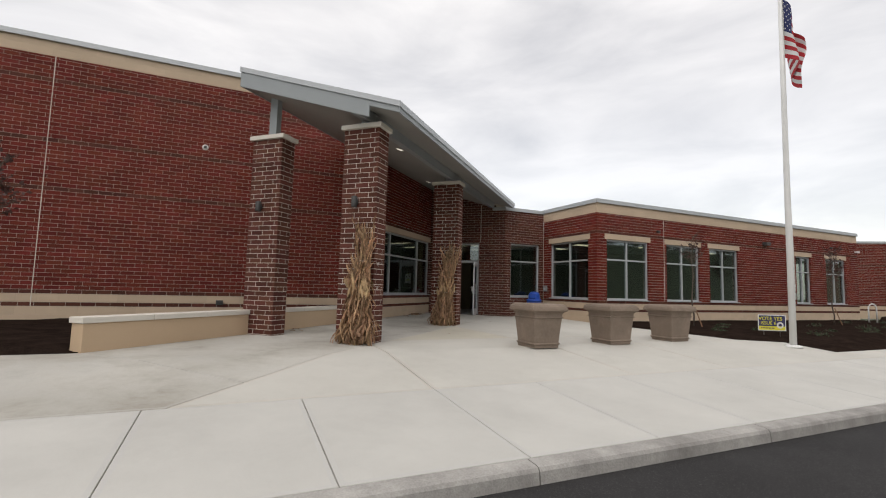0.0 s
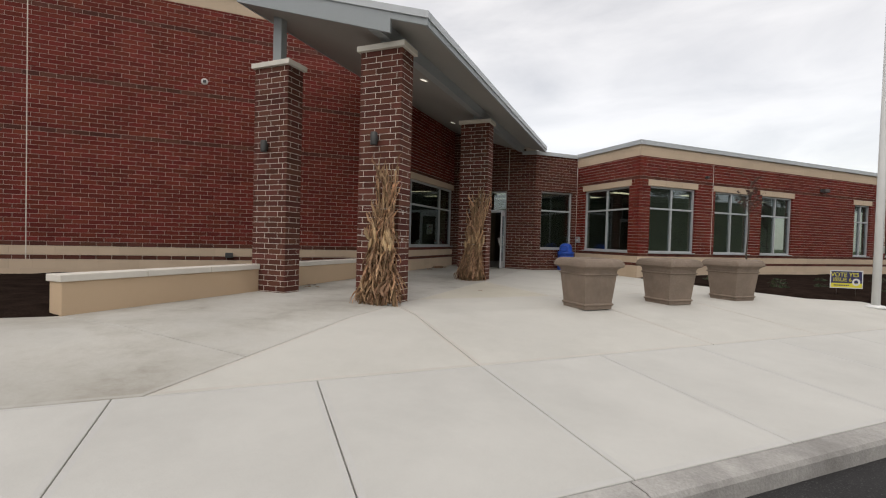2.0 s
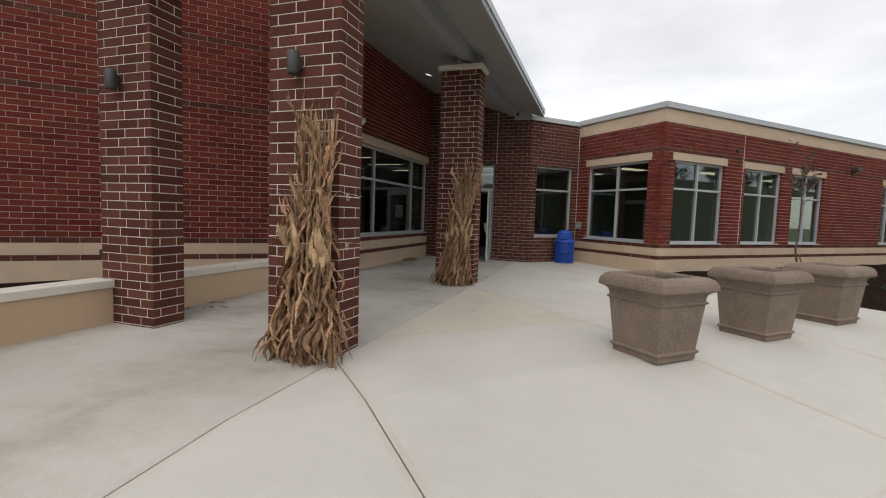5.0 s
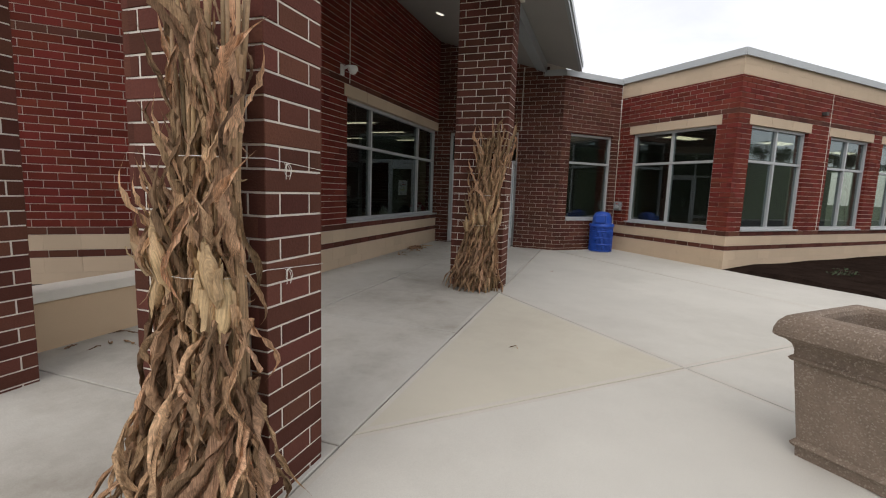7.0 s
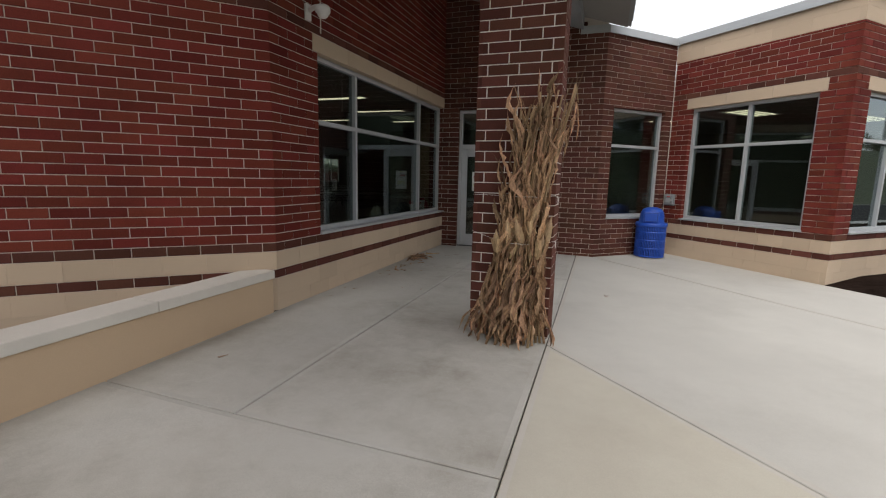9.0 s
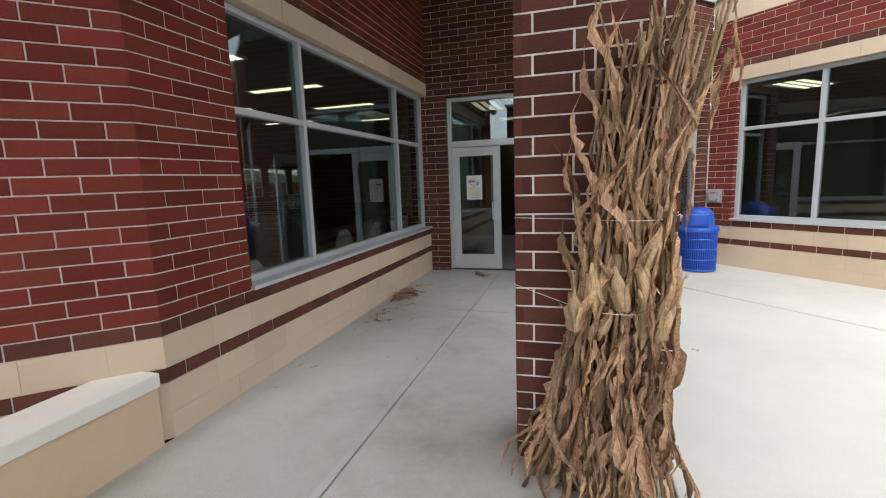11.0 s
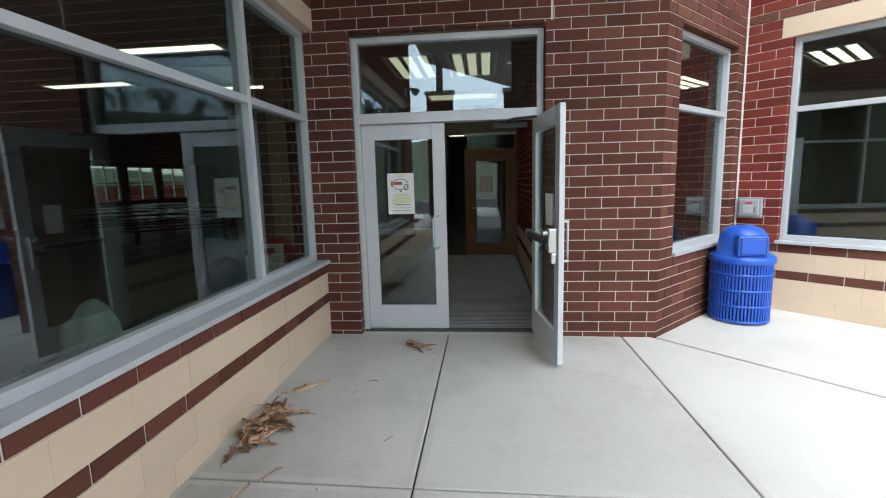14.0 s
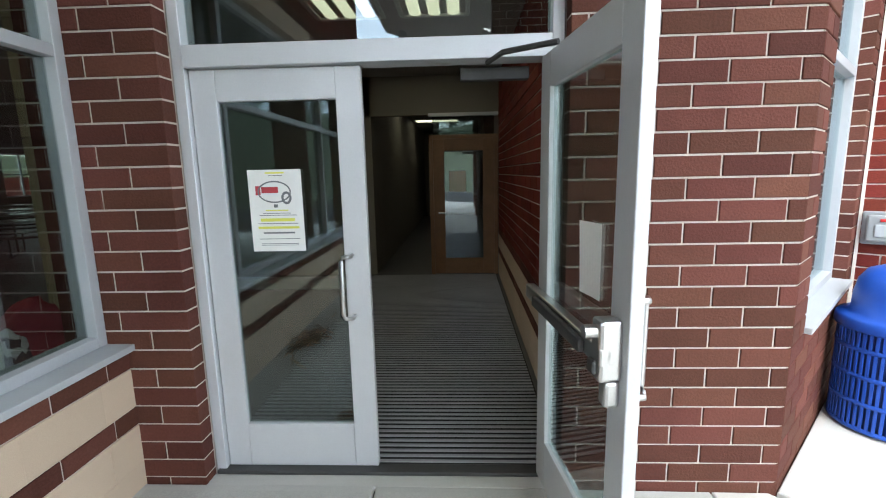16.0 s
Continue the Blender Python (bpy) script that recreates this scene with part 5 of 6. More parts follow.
for r in range(9):
    for k in range(6 if r % 2 == 0 else 5):
        s, h = 0.4 * (0.085 + 0.165 * k + (0.083 if r % 2 else 0)), 1 - (7 / 13) * (0.1 + 0.1 * r)
        ring = []
        for q in range(10):
            rr = (0.028 if q % 2 == 0 else 0.011)
            p = cloth(s + rr / 2.3 * math.sin(q * math.pi / 5), h + rr / 1.5 * math.cos(q * math.pi / 5))
            ring.append(p)
        for off in (0.006, -0.006):
            n = (ring[2] - ring[0]).cross(ring[5] - ring[0]).normalized()
            b.faces.new([b.verts.new(p + n * off) for p in ring])
part("stars", b, NWHITE, flag)["kind"] = "stuff"


# ---- yard sign ----
def letters(body, size, m, mat, parent, name="lettering"):
    """Flat raised lettering in the built-in font."""
    cu = bpy.data.curves.new(name, "FONT")
    cu.body, cu.size, cu.align_x, cu.extrude = body, size, "CENTER", 0.0008
    tmp = bpy.data.objects.new(name, cu)
    scene.collection.objects.link(tmp)
    bpy.context.view_layer.update()
    me = bpy.data.meshes.new_from_object(tmp.evaluated_get(bpy.context.evaluated_depsgraph_get()))
    bpy.data.objects.remove(tmp)
    me.materials.clear()
    me.materials.append(mat)
    ob = new(name, me)
    ob.parent = parent
    ob.matrix_basis = m
    return ob


YELLOW, NAVY = plain("sign_yellow", (0.75, 0.68, 0.05)), plain("sign_navy", (0.03, 0.03, 0.10))
sx, sy = 3.92, 14.52
sign = thing("yard_sign", Matrix.Translation((sx, sy, ground_z(sx, sy) - 0.02)) @ Matrix.Rotation(radians(14), 4, "Z"), "small yellow and navy election yard sign on wire legs", "sign")
part("board", box(bmesh.new(), -0.345, 0.345, -0.004, 0.004, 0.24, 0.66), NWHITE, sign)
part("navy_panel", box(bmesh.new(), -0.325, 0.325, -0.0065, -0.004, 0.36, 0.64), NAVY, sign)
part("yellow_panel", box(bmesh.new(), -0.325, 0.325, -0.0065, -0.004, 0.26, 0.36), YELLOW, sign)
UP = Matrix.Rotation(radians(90), 4, "X")
letters("VOTE YES", 0.135, Matrix.Translation((-0.04, -0.0085, 0.515)) @ UP @ Matrix.Diagonal((1.0, 1, 1, 1)), YELLOW, sign)
letters("ISSUE 6", 0.125, Matrix.Translation((-0.09, -0.0085, 0.40)) @ UP, YELLOW, sign)
b = bmesh.new()
for k in range(9):
    box(b, -0.27 + k * 0.037, -0.245 + k * 0.037, -0.008, -0.0065, 0.295, 0.325)
part("small_print", b, NAVY, sign)["kind"] = "stuff"
b = bmesh.new()
for r0, r1 in ((0.045, 0.085),):
    lathe(b, [(r0, 0), (r1, 0), (r1, 0.001), (r0, 0.001)], 20)
bmesh.ops.transform(b, matrix=Matrix.Translation((0.2, -0.0075, 0.39)) @ UP, verts=b.verts)
part("emblem", b, NWHITE, sign)
for s in (-0.2, 0.2):
    b = bmesh.new()
    tube(b, [(s, 0.008, 0), (s, 0.008, 0.5)], 0.003, 5)
    part("wire_leg", b, STEEL, sign)

# ---- fixtures on the walls ----
def on_wall(m, u, z, w=0.0):
    return m @ Matrix.Translation((u, w, z))


call = thing("call_box", on_wall(M_OFF, 0.16, 1.63), "grey metal intercom call box with a red button", "intercom")
GREYBOX = plain("grey_box_paint", (0.27, 0.285, 0.29), 0.45)
part("back_plate", box(bmesh.new(), -0.13, 0.13, 0.0, 0.02, -0.12, 0.12, 0.01), GREYBOX, call)
part("face", box(bmesh.new(), -0.10, 0.10, 0.02, 0.06, -0.095, 0.095, 0.012), GREYBOX, call)
part("button", box(bmesh.new(), -0.03, 0.04, 0.06, 0.066, 0.05, 0.07, 0.002), plain("red_button", (0.5, 0.02, 0.02)), call, "red push bar")
part("cover_flap", box(bmesh.new(), -0.055, 0.055, 0.06, 0.068, -0.06, 0.03, 0.006), COPING, call, "pale hinged cover flap")
part("latch", box(bmesh.new(), 0.06, 0.085, 0.06, 0.072, -0.03, 0.01, 0.004), STEEL, call)

dome = thing("security_camera", on_wall(M_LOB, 0.66, 3.86), "white wall-bracketed dome security camera", "camera")
part("bracket", box(bmesh.new(), -0.05, 0.05, 0.0, 0.03, -0.09, 0.09, 0.008), WHITEPLASTIC, dome)
b = bmesh.new()
tube(b, [(0, 0.03, 0.02), (0, 0.12, 0.05), (0, 0.20, 0.04)], 0.028, 12)
part("arm", b, WHITEPLASTIC, dome, "", True)
b = bmesh.new()
lathe(b, [(0.0, 0.05), (0.07, 0.05), (0.085, 0.02), (0.085, -0.02), (0.07, -0.03)], 20)
bmesh.ops.transform(b, matrix=Matrix.Translation((0, 0.22, 0.0)), verts=b.verts)
part("housing", b, WHITEPLASTIC, dome, "", True)
b = bmesh.new()
lathe(b, [(0.068, -0.03), (0.055, -0.065), (0.03, -0.082), (0.0, -0.088)], 20)
bmesh.ops.transform(b, matrix=Matrix.Translation((0, 0.22, 0.0)), verts=b.verts)
part("dome", b, WHITEPLASTIC, dome, "smoked plastic dome", True)

cam2 = thing("security_camera", on_wall(M_FAC, 17.25, 3.95), "small white wall camera at the end of the facade", "camera")
part("bracket", box(bmesh.new(), -0.04, 0.04, 0.0, 0.03, -0.05, 0.05, 0.006), WHITEPLASTIC, cam2)
part("housing", box(bmesh.new(), -0.05, 0.22, 0.03, 0.13, -0.05, 0.05, 0.02), WHITEPLASTIC, cam2)

gl = thing("wall_sounder", on_wall(M_GYM, 18.80, 5.27) @ Matrix.Scale(0.72, 4), "round white wall sounder on the gym wall", "alarm")
b = bmesh.new()
lathe(b, [(0.0, 0.05), (0.08, 0.05), (0.11, 0.03), (0.115, 0.0)], 20)
bmesh.ops.transform(b, matrix=Matrix.Rotation(radians(-90), 4, "X"), verts=b.verts)
part("cover", b, WHITEPLASTIC, gl, "", True)
part("grille", box(bmesh.new(), -0.05, 0.05, 0.05, 0.058, -0.05, 0.05, 0.01), DARKMETAL, gl)
hb = thing("outlet_box", on_wall(M_GYM, 19.42, 0.95), "small weathered outlet box on the tan base", "outlet")
part("cover", box(bmesh.new(), -0.09, 0.09, 0.0, 0.07, -0.06, 0.07, 0.01), DARKMETAL, hb)
wl2 = thing("wall_light", on_wall(M_FAC, 9.75, 3.88), "dark bronze cut-off wall light on the facade", "wall light")
part("housing", box(bmesh.new(), -0.17, 0.17, 0.0, 0.20, -0.06, 0.08, 0.02), DARKMETAL, wl2)
part("lens", box(bmesh.new(), -0.13, 0.13, 0.03, 0.17, -0.07, -0.058), WHITEPLASTIC, wl2)
for u in (3.0, 9.0):
    jb = thing("hose_bib", on_wall(M_FAC, 3.05 if u < 4 else 15.0, 3.93 if u < 4 else 4.02), "small dark fixture high on the facade", "fixture")
    part("body", box(bmesh.new(), -0.06, 0.06, 0.0, 0.10, -0.04, 0.04, 0.012), DARKMETAL, jb)
for k, (x0, x1, y0, y1) in enumerate(PILLARS[:2]):
    fx = (-7.27 if k == 0 else -4.85)
    wl3 = thing("pillar_light", Matrix.Translation((fx, y0, 3.08)), "dark cylinder wall light on the brick pillar", "wall light", "pillar lights")
    b = bmesh.new()
    lathe(b, [(0.0, 0.0), (0.055, 0.0), (0.06, 0.01), (0.06, 0.20), (0.05, 0.215), (0.0, 0.22)], 18)
    bmesh.ops.transform(b, matrix=Matrix.Translation((0, -0.09, 0)), verts=b.verts)
    part("body", b, DARKMETAL, wl3, "", True)
    part("mount", box(bmesh.new(), -0.035, 0.035, -0.05, 0.0, 0.06, 0.16, 0.005), DARKMETAL, wl3)
# sealant joints
for m, u, z0, z1 in ((M_GYM, 15.33, 0.83, 7.08), (M_FAC, 3.40, 1.24, 4.40), (M_OFF, 0.016, 0.42, 4.40), (M_ENT, 2.57, 3.45, 5.0), (M_LOB, 0.93, 3.70, 5.9)):
    b = box(bmesh.new(), u - 0.010, u + 0.010, -0.012, 0.003, z0, z1)
    bmesh.ops.transform(b, matrix=m, verts=b.verts)
    solid("sealant_joint", b, STONE, "pale vertical sealant joint in the brickwork", "joint")

# ---- notices ----
post = thing("poster", Matrix.Translation((-6.65, 18.128, 1.71)), "white event poster with a wheel emblem and yellow bars", "poster")
part("sheet", box(bmesh.new(), -0.135, 0.135, 0.0, 0.0015, 0.0, 0.41), PAPER, post)
PRED, PGREY, PYEL = plain("print_red", (0.42, 0.05, 0.06)), plain("print_grey", (0.16, 0.17, 0.17)), plain("print_yellow", (0.72, 0.72, 0.12))


def printed(name, mat, rects):
    b = bmesh.new()
    for x0, x1, z0, z1 in rects:
        box(b, x0, x1, -0.0012, -0.0002, z0, z1)
    return part(name, b, mat, post)


printed("title_block", PRED, [(-0.10, -0.075, 0.285, 0.33), (-0.07, 0.015, 0.295, 0.325)])
for bar in ((-0.045, 0.05, 0.39, 0.398), (-0.055, 0.06, 0.205, 0.211), (-0.085, 0.09, 0.152, 0.168), (-0.10, 0.11, 0.115, 0.127)):
    printed("yellow_bar", PYEL, [bar])
for bar in ((-0.03, 0.04, 0.379, 0.382), (-0.07, 0.07, 0.192, 0.195), (-0.09, 0.10, 0.182, 0.185), (-0.10, 0.105, 0.140, 0.143), (-0.075, 0.085, 0.090, 0.098), (-0.10, 0.11, 0.062, 0.065), (-0.09, 0.10, 0.037, 0.040), (-0.09, 0.10, 0.030, 0.032), (-0.012, 0.008, 0.222, 0.238)):
    printed("text_line", PGREY, [bar])
for (cx, cz, rx, rz, w) in ((-0.005, 0.30, 0.085, 0.055, 0.007), (0.055, 0.27, 0.026, 0.032, 0.012)):
    b = bmesh.new()
    rg = [[b.verts.new((cx + (rx - d) * math.cos(a * math.pi / 14), y, cz + (rz - d) * math.sin(a * math.pi / 14))) for a in range(28)] for d, y in ((0, -0.0013), (w, -0.0013))]
    for k in range(28):
        b.faces.new((rg[0][k], rg[0][(k + 1) % 28], rg[1][(k + 1) % 28], rg[1][k]))
    part("emblem_ring", b, PGREY, post)
note = thing("door_notice", leaf_r.matrix_basis @ Matrix.Translation((0.26, 0.030, 1.13)), "curling white paper notice taped to the open door", "notice")
b = bmesh.new()
cols = [[b.verts.new((0.15 * i / 8 - 0.02, 0.002 + 0.02 * (i / 8) ** 2 * (0.6 + 0.4 * j), 0.27 * j)) for j in (0, 1)] for i in range(9)]
for a, c in zip(cols, cols[1:]):
    b.faces.new((a[0], c[0], c[1], a[1]))
part("sheet", b, PAPER, note)

# ---- saplings, shrubs ----
def sapling(x, y, height, seed, label, mat=LEAF, leaves=90, stake=True):
    rng = random.Random(seed)
    root = thing("sapling_tree", Matrix.Translation((x, y, ground_z(x, y) - 0.03)), label, "tree", "saplings")
    b = bmesh.new()
    pts = [Vector((0.03 * math.sin(2 * i), 0.03 * math.cos(3 * i), height * i / 7)) for i in range(8)]
    pts[0] = Vector((0, 0, 0))
    tube(b, pts, [0.03 - 0.0033 * i for i in range(8)], 8)
    part("trunk", b, BARK, root, "", True)
    tips = []
    for k in range(26):
        b = bmesh.new()
        t = rng.uniform(0.62, 1.0)
        p = pts[0].lerp(pts[-1], t)
        a = rng.uniform(0, 6.28)
        L = height * rng.uniform(0.12, 0.26) * (1.25 - 0.6 * t)
        d = Vector((math.cos(a) * 0.75, math.sin(a) * 0.75, 0.7))
        mid, end = p + d * L * 0.5, p + d * L + Vector((0, 0, 0.08 * L))
        tube(b, [p, mid, end], [0.009, 0.006, 0.002], 5)
        tips += [(p, mid, end)]
        for _ in range(2):
            e2 = mid + Vector((rng.uniform(-1, 1), rng.uniform(-1, 1), rng.uniform(0.1, 1))) * L * 0.35
            tube(b, [mid, e2], [0.004, 0.0015], 4)
            tips.append((mid, mid.lerp(e2, 0.5), e2))
        part("branch", b, BARK, root)
    b = bmesh.new()
    for _ in range(leaves):
        q = rng.choice(tips)
        p = q[1].lerp(q[2], rng.random()) + Vector((rng.uniform(-1, 1), rng.uniform(-1, 1), rng.uniform(-1, 0.4))) * 0.04
        s = rng.uniform(0.03, 0.055)
        r = Euler((rng.uniform(0, 6), rng.uniform(0, 6), rng.uniform(0, 6))).to_matrix()
        b.faces.new([b.verts.new(p + r @ Vector(c) * s) for c in ((0, -1, 0), (0.5, -0.2, 0.15), (0.35, 0.5, 0.1), (0, 1, 0), (-0.35, 0.5, 0.1), (-0.5, -0.2, 0.15))])
    part("crown", b, mat, root)["kind"] = "stuff"
    if stake:
        b = bmesh.new()
        tube(b, [(0.28, -0.1, 0.0), (0.05, -0.01, 0.75)], 0.018, 6)
        part("stake", b, plain("stake_wood%d" % seed, (0.24, 0.13, 0.07), 0.8), root, "short wooden stake")
    return root


sapling(2.40, 16.95, 3.1, 3, "young bare sapling with few reddish leaves in mulch", leaves=110)
sapling(8.27, 22.9, 3.0, 5, "young sapling with sparse reddish leaves in mulch", leaves=260)
sapling(-10.35, 4.55, 3.3, 7, "young maroon-leaved sapling in the bed by the gym", leaves=380)


def shrub(x, y, r, seed):
    rng = random.Random(seed)
    root = thing("shrub", Matrix.Translation((x, y, ground_z(x, y) - 0.02)), "small low green shrub planted in dark mulch", "shrub", "bed shrubs")
    b = bmesh.new()
    for _ in range(230):
        d = Vector((rng.gauss(0, 1), rng.gauss(0, 1), abs(rng.gauss(0, 0.8)))).normalized()
        p = d * r * rng.uniform(0.35, 1.0)
        p.z *= 0.75
        m3 = Euler((rng.uniform(0, 6), rng.uniform(0, 6), rng.uniform(0, 6))).to_matrix()
        s = rng.uniform(0.02, 0.045)
        b.faces.new([b.verts.new(p + m3 @ Vector(c) * s) for c in ((0, -1, 0), (0.4, 0, 0.1), (0, 1, 0), (-0.4, 0, 0.1))])
    part("foliage", b, GREEN, root)["kind"] = "stuff"
    b = bmesh.new()
    for _ in range(7):
        e = Vector((rng.uniform(-1, 1), rng.uniform(-1, 1), 1.1)) * r * 0.6
        tube(b, [(0, 0, 0), e], [0.006, 0.002], 4)
    part("stems", b, BARK, root)


SR = random.Random(9)
for k, (x, y) in enumerate(((1.6, 17.4), (2.9, 15.6), (4.2, 16.8), (5.4, 15.9), (6.4, 17.9), (6.9, 20.6), (8.3, 20.4), (5.0, 19.6), (9.7, 22.0), (7.6, 18.4), (3.6, 18.6), (9.3, 24.6), (10.6, 23.4), (3.2, 17.0), (11.2, 25.8))):
    shrub(x, y, SR.uniform(0.24, 0.37), 40 + k)

# ---- litter of dry husks, twigs ----
def husk_pile(x, y, n, spread, seed, label):
    rng = random.Random(seed)
    root = thing("husk_litter", Matrix.Translation((x, y, ground_z(x, y))), label, "dry leaves")
    for k in range(n):
        ob = new("husk", LEAVES[rng.randrange(len(LEAVES))])
        ob.parent = root
        s = 0.7 if n == 4 else rng.uniform(0.25, 0.55) if n > 2 else rng.uniform(0.14, 0.2)
        ob.matrix_basis = Matrix.Translation((rng.gauss(0, spread * 0.35), rng.gauss(0, spread), 0.012 + 0.03 * rng.random() * (n > 5))) @ Euler((radians(rng.uniform(82, 98)), rng.uniform(-0.3, 0.3), rng.uniform(1.3, 1.8) if n == 4 else rng.uniform(0, 6.28))).to_matrix().to_4x4() @ Matrix.Diagonal((s * (2.2 if n > 20 else 1.3), s, s * (0.6 if n > 20 else 1.0), 1))
    return root


husk_pile(-7.25, 16.18, 70, 0.14, 3, "heap of dry corn husk scraps against the wall")
husk_pile(-6.56, 17.64, 4, 0.02, 4, "single dry husk lying on the concrete")
husk_pile(-6.95, 11.24, 2, 0.02, 5, "curled dry leaf scrap on the concrete")
husk_pile(-3.86, 14.83, 2, 0.02, 6, "curled dry leaf scrap on the concrete")
husk_pile(-3.73, 10.41, 2, 0.02, 7, "curled dry leaf scrap on the concrete")
husk_pile(-6.28, 17.42, 1, 0.02, 8, "curled dry leaf scrap on the concrete")
husk_pile(-7.1, 15.4, 6, 0.30, 12, "scattered dry husk scraps on the concrete")
husk_pile(-7.2, 9.0, 5, 0.2, 13, "scattered dry husk scraps beside the low wall")
b = bmesh.new()
tube(b, [(-7.25, 16.66, 0.485), (-7.15, 16.77, 0.487), (-7.05, 16.87, 0.486)], [0.015, 0.014, 0.010], 7)
stick = tagged(new("stalk_stick", mesh_of(b, "stalk_stick", EAR)), "broken pale piece of corn stalk on the concrete", "stick")
tw = random.Random(31)
for k in range(22):
    x, y = tw.uniform(-7.3, -6.3), tw.uniform(13.2, 17.6)
    a, L = tw.uniform(0, 3.14), tw.uniform(0.02, 0.10)
    g = ground_z(x, y)
    b = bmesh.new()
    tube(b, [(x, y, g + 0.004), (x + L * math.cos(a) * 0.5, y + L * math.sin(a) * 0.5, g + 0.008), (x + L * math.cos(a + 0.3), y + L * math.sin(a + 0.3), g + 0.004)], [0.002, 0.003, 0.001], 5)
    tagged(new("twig", mesh_of(b, "twig", STALK)), "thin dry brown twig scrap on the concrete", "twig", "twigs")

# ---- bags behind the lobby glass ----
def bag(x, y, w, h, mat, label, seed):
    rng = random.Random(seed)
    b = bmesh.new()
    bmesh.ops.create_icosphere(b, subdivisions=4, radius=1)
    for v in b.verts:
        n = 0.22 * noise.noise(v.co * 1.8 + Vector((seed, 0, 0))) + 0.10 * noise.noise(v.co * 4.5)
        v.co *= 1 + n
        v.co = Vector((v.co.x * w * 0.6, v.co.y * w, max(0, v.co.z + 0.75) * h / 1.75))
    me = mesh_of(b, "bag", mat)
    me.shade_smooth()
    ob = new("bag", me)
    ob.location = (x, y, FLOOR_Z + 0.45)
    return tagged(ob, label, "bag")


ledge = solid("window_ledge", box(bmesh.new(), -8.1, -7.66, 13.3, 18.0, FLOOR_Z, FLOOR_Z + 0.45), INWALL, "low ledge inside the lobby window", "ledge")
bag(-7.88, 17.98, 0.20, 0.57, plain("red_cloth", (0.30, 0.02, 0.04), 0.8), "red and black school bag behind the lobby glass", 2)
bag(-7.82, 15.62, 0.17, 0.53, plain("pale_plastic", (0.66, 0.72, 0.67), 0.4), "crumpled pale plastic bag behind the lobby glass", 5)
bag(-7.83, 17.78, 0.11, 0.46, material("patterned_cloth", (0.03, 0.03, 0.04), 0.8, 0.2, 60, 5, 0.2, speck=(22, 0.42, (0.62, 0.62, 0.60))), "small black and white patterned bag behind the lobby glass", 3)
bag(-7.88, 16.9, 0.26, 0.53, MATS["dark_cloth"] if "dark_cloth" in MATS else plain("dark_cloth", (0.03, 0.035, 0.04), 0.8), "dark rucksack slumped behind the lobby glass", 6)
bag(-7.85, 15.4, 0.25, 0.30, plain("dark_cloth", (0.03, 0.035, 0.04), 0.8), "dark cloth bag behind the lobby glass", 8)

for k, (y, w, h, a) in enumerate(((17.48, 0.09, 0.53, 4), (17.61, 0.08, 0.60, -3))):
    bx = thing("storage_box", Matrix.Translation((-7.84, y, FLOOR_Z + 0.45)) @ Matrix.Rotation(radians(a), 4, "X"), "white cardboard box file with a red lid edge", "box", "boxes on the ledge")
    part("body", box(bmesh.new(), -0.12, 0.12, -w / 2, w / 2, 0.006, h - 0.05, 0.004), PAPER, bx)
    part("lid", box(bmesh.new(), -0.123, 0.123, -w / 2 - 0.003, w / 2 + 0.003, h - 0.05, h, 0.004), plain("red_card", (0.35, 0.03, 0.035), 0.6), bx, "red card lid")

# ---- rack, far wing, country beyond the road ----
rack = thing("bike_rack", Matrix.Translation((10.9, 26.2, ground_z(10.9, 26.2))) @ Matrix.Rotation(radians(30), 4, "Z"), "white tubular inverted-U bicycle rack in the bed", "bike rack")
b = bmesh.new()
tube(b, [(-0.22, 0, 0)] + [(0.22 * math.cos(math.pi - k * math.pi / 8), 0, 0.7 + 0.22 * math.sin(k * math.pi / 8)) for k in range(9)] + [(0.22, 0, 0)], 0.03, 10)
part("hoop", b, WHITEPLASTIC, rack, "", True)
for s in (-0.22, 0.22):
    part("foot", box(bmesh.new(), s - 0.07, s + 0.07, -0.07, 0.07, 0.0, 0.01, 0.003), WHITEPLASTIC, rack)
wing, M_WING = masonry("wall_far_wing", (12.5, 36.5), (30.0, 40.0), 0.3, 5.2, "distant red brick wing with pale coping", darks=(3.669,), near=None, thick=0.4)
coping("coping_far_wing", M_WING, 0, 17.8, 5.2, 5.3, "pale metal coping on the far wing")

kb = prism(bmesh.new(), [uv(-60, -9.7), uv(80, -9.7), uv(80, -9.5), uv(-60, -9.5)], -0.14, 0.04)
solid("kerb_opposite", kb, KERB, "pale concrete kerb on the other side of the drive", "kerb")
b = bmesh.new()
rows = []
for i in range(12):
    v = -9.7 - i * 9.0
    rows.append([b.verts.new((*uv(u * 42.0 + 40, v), 0.02 + 17.0 * (1 - math.cos(min(1, i / 9) * math.pi)) / 2 + 0.5 * noise.noise(Vector((u * 0.5, i * 0.4, 0))) * (i > 0))) for u in range(-9, 10)])
for a, c in zip(rows, rows[1:]):
    for k in range(len(a) - 1):
        b.faces.new((a[k], a[k + 1], c[k + 1], c[k]))
solid("lawn", b, GRASS, "mown grass bank rising beyond the drive", "lawn", "structure", True)


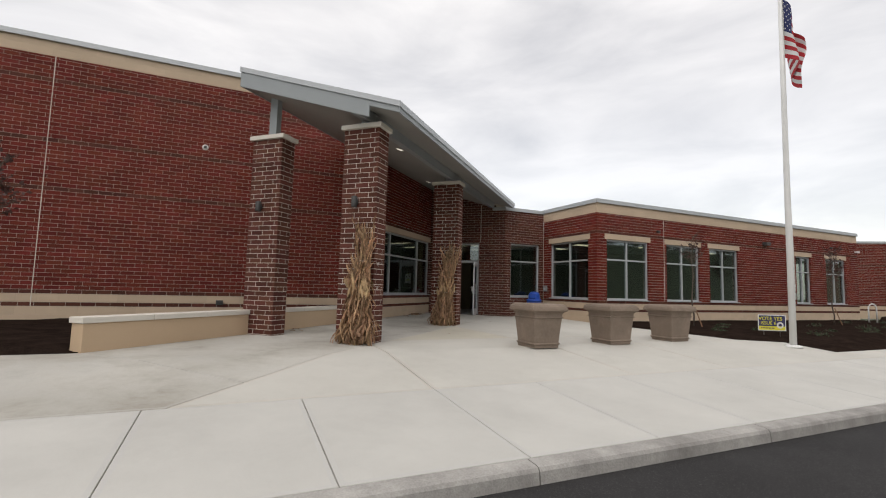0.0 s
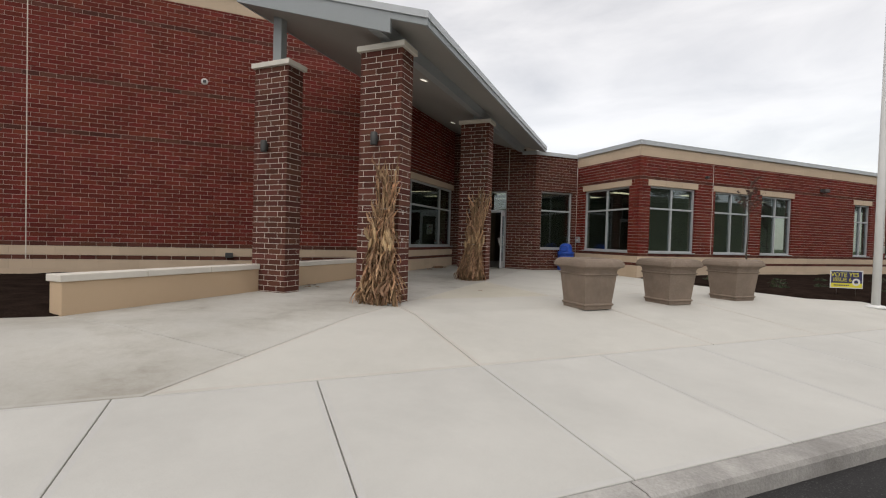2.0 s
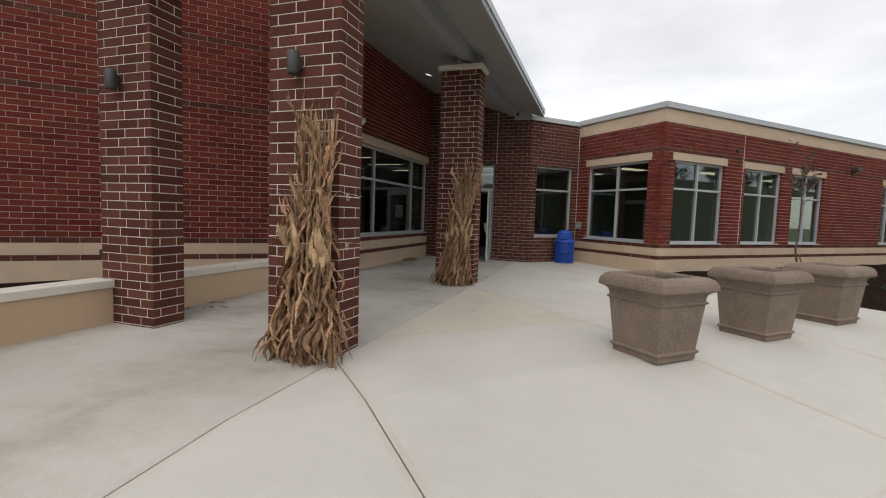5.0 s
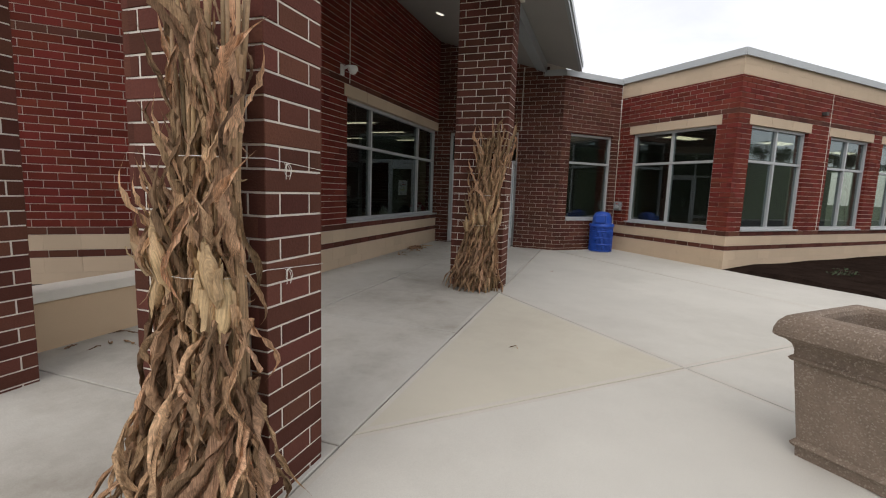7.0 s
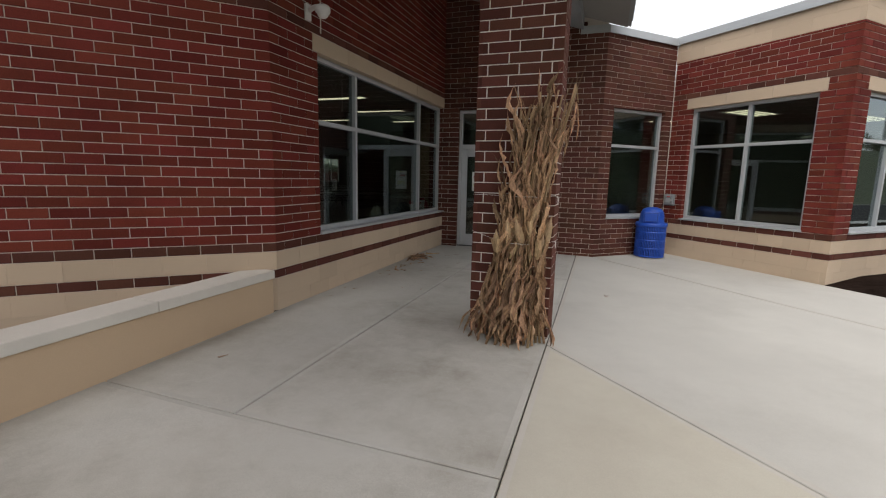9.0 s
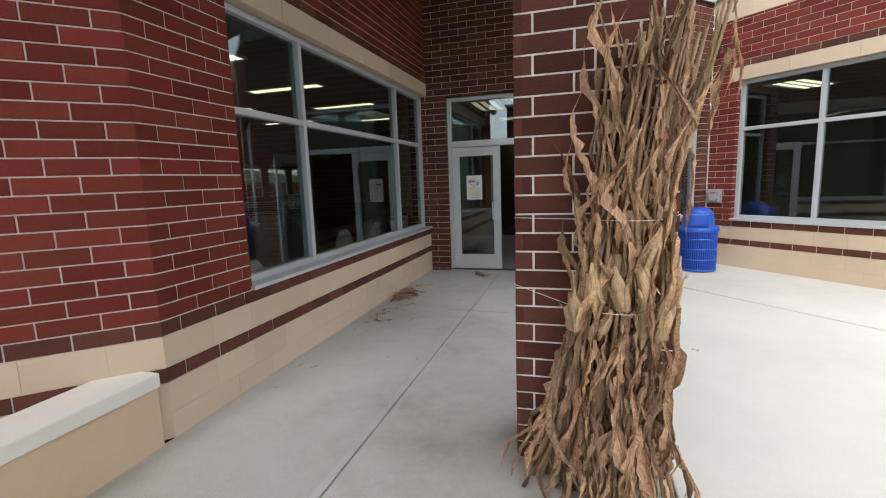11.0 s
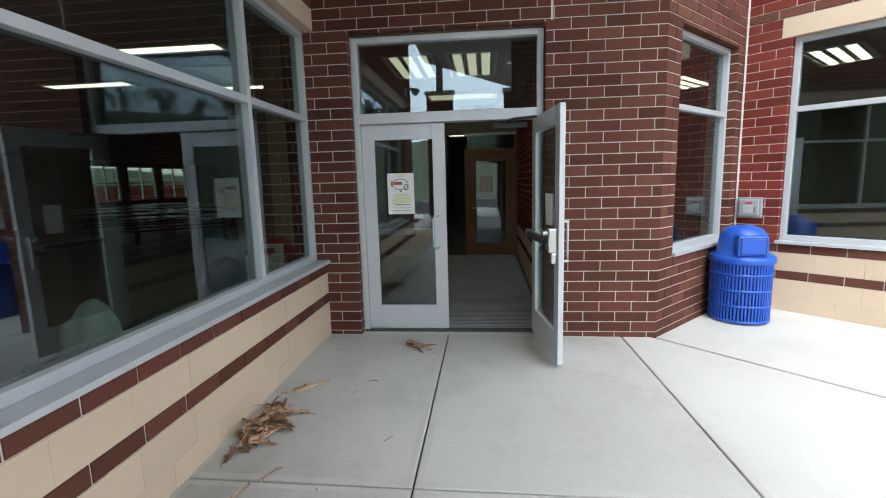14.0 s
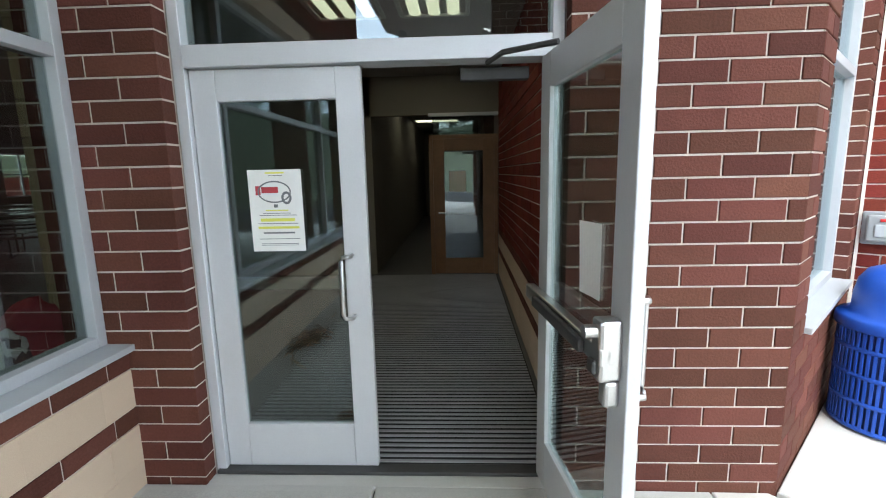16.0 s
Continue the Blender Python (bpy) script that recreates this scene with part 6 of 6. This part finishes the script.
def far_tree(x, y, z, h, seed):
    rng = random.Random(seed)
    root = thing("far_tree", Matrix.Translation((x, y, z)), "distant leafy tree on the grass rise", "tree", "far trees")
    b = bmesh.new()
    tube(b, [(0, 0, 0), (0, 0, h * 0.45), (0.1, 0.1, h * 0.8)], [h * 0.03, h * 0.02, h * 0.008], 7)
    part("trunk", b, BARK, root)
    verts, faces = [], []
    cl = [Vector((rng.gauss(0, 0.2), rng.gauss(0, 0.2), rng.uniform(0.35, 0.92))) * h for _ in range(16)]
    for _ in range(700):
        c = rng.choice(cl)
        p = c + Vector((rng.gauss(0, 1), rng.gauss(0, 1), rng.gauss(0, 0.8))) * h * 0.085
        m3 = Euler((rng.uniform(0, 6), rng.uniform(0, 6), rng.uniform(0, 6))).to_matrix()
        s = h * rng.uniform(0.02, 0.04)
        k = len(verts)
        verts += [p + m3 @ Vector(q) * s for q in ((0, -1, 0), (0.7, 0, 0.2), (0, 1, 0), (-0.7, 0, 0.2))]
        faces.append((k, k + 1, k + 2, k + 3))
    me = bpy.data.meshes.new("crown")
    me.from_pydata(verts, [], faces)
    me.materials.append(FARTREE)
    ob = new("crown", me)
    ob.parent = root
    ob["kind"] = "stuff"
    return root


fr = random.Random(77)
ft = far_tree(*uv(-60, -92), 16.6, 8.0, 1)
ft2 = far_tree(*uv(-50, -96), 16.6, 7.0, 2)
for k in range(84):
    u = -110 + k * 5.6 + fr.uniform(-2, 2)
    copy_thing(ft if k % 2 else ft2, Matrix.Translation((*uv(u, -92 + fr.uniform(-6, 4)), 16.6)) @ Matrix.Rotation(fr.uniform(0, 6), 4, "Z") @ Matrix.Scale(fr.uniform(0.7, 1.2), 4))

# ---- paving slabs and wall pieces last ----
for poly in walk_slabs:
    slab(poly, pavement, WALKCON, 0.0045, WALKEDGE)
for poly in plaza_slabs:
    west = sum(p.x for p in poly) / len(poly) < -4.5 and max(p.x for p in poly) < -4.2
    cx, cy = sum(p.x for p in poly) / len(poly), sum(p.y for p in poly) / len(poly)
    buff = not west and cx > -4.39 and cy - cx > 12.8 and cx + cy < 8.28 and cy < 13
    slab(poly, pavement, OLDCON if west else TANCON if buff else CONCRETE, 0.006, OLDEDGE if west else PLAZAEDGE)
lay_pieces()
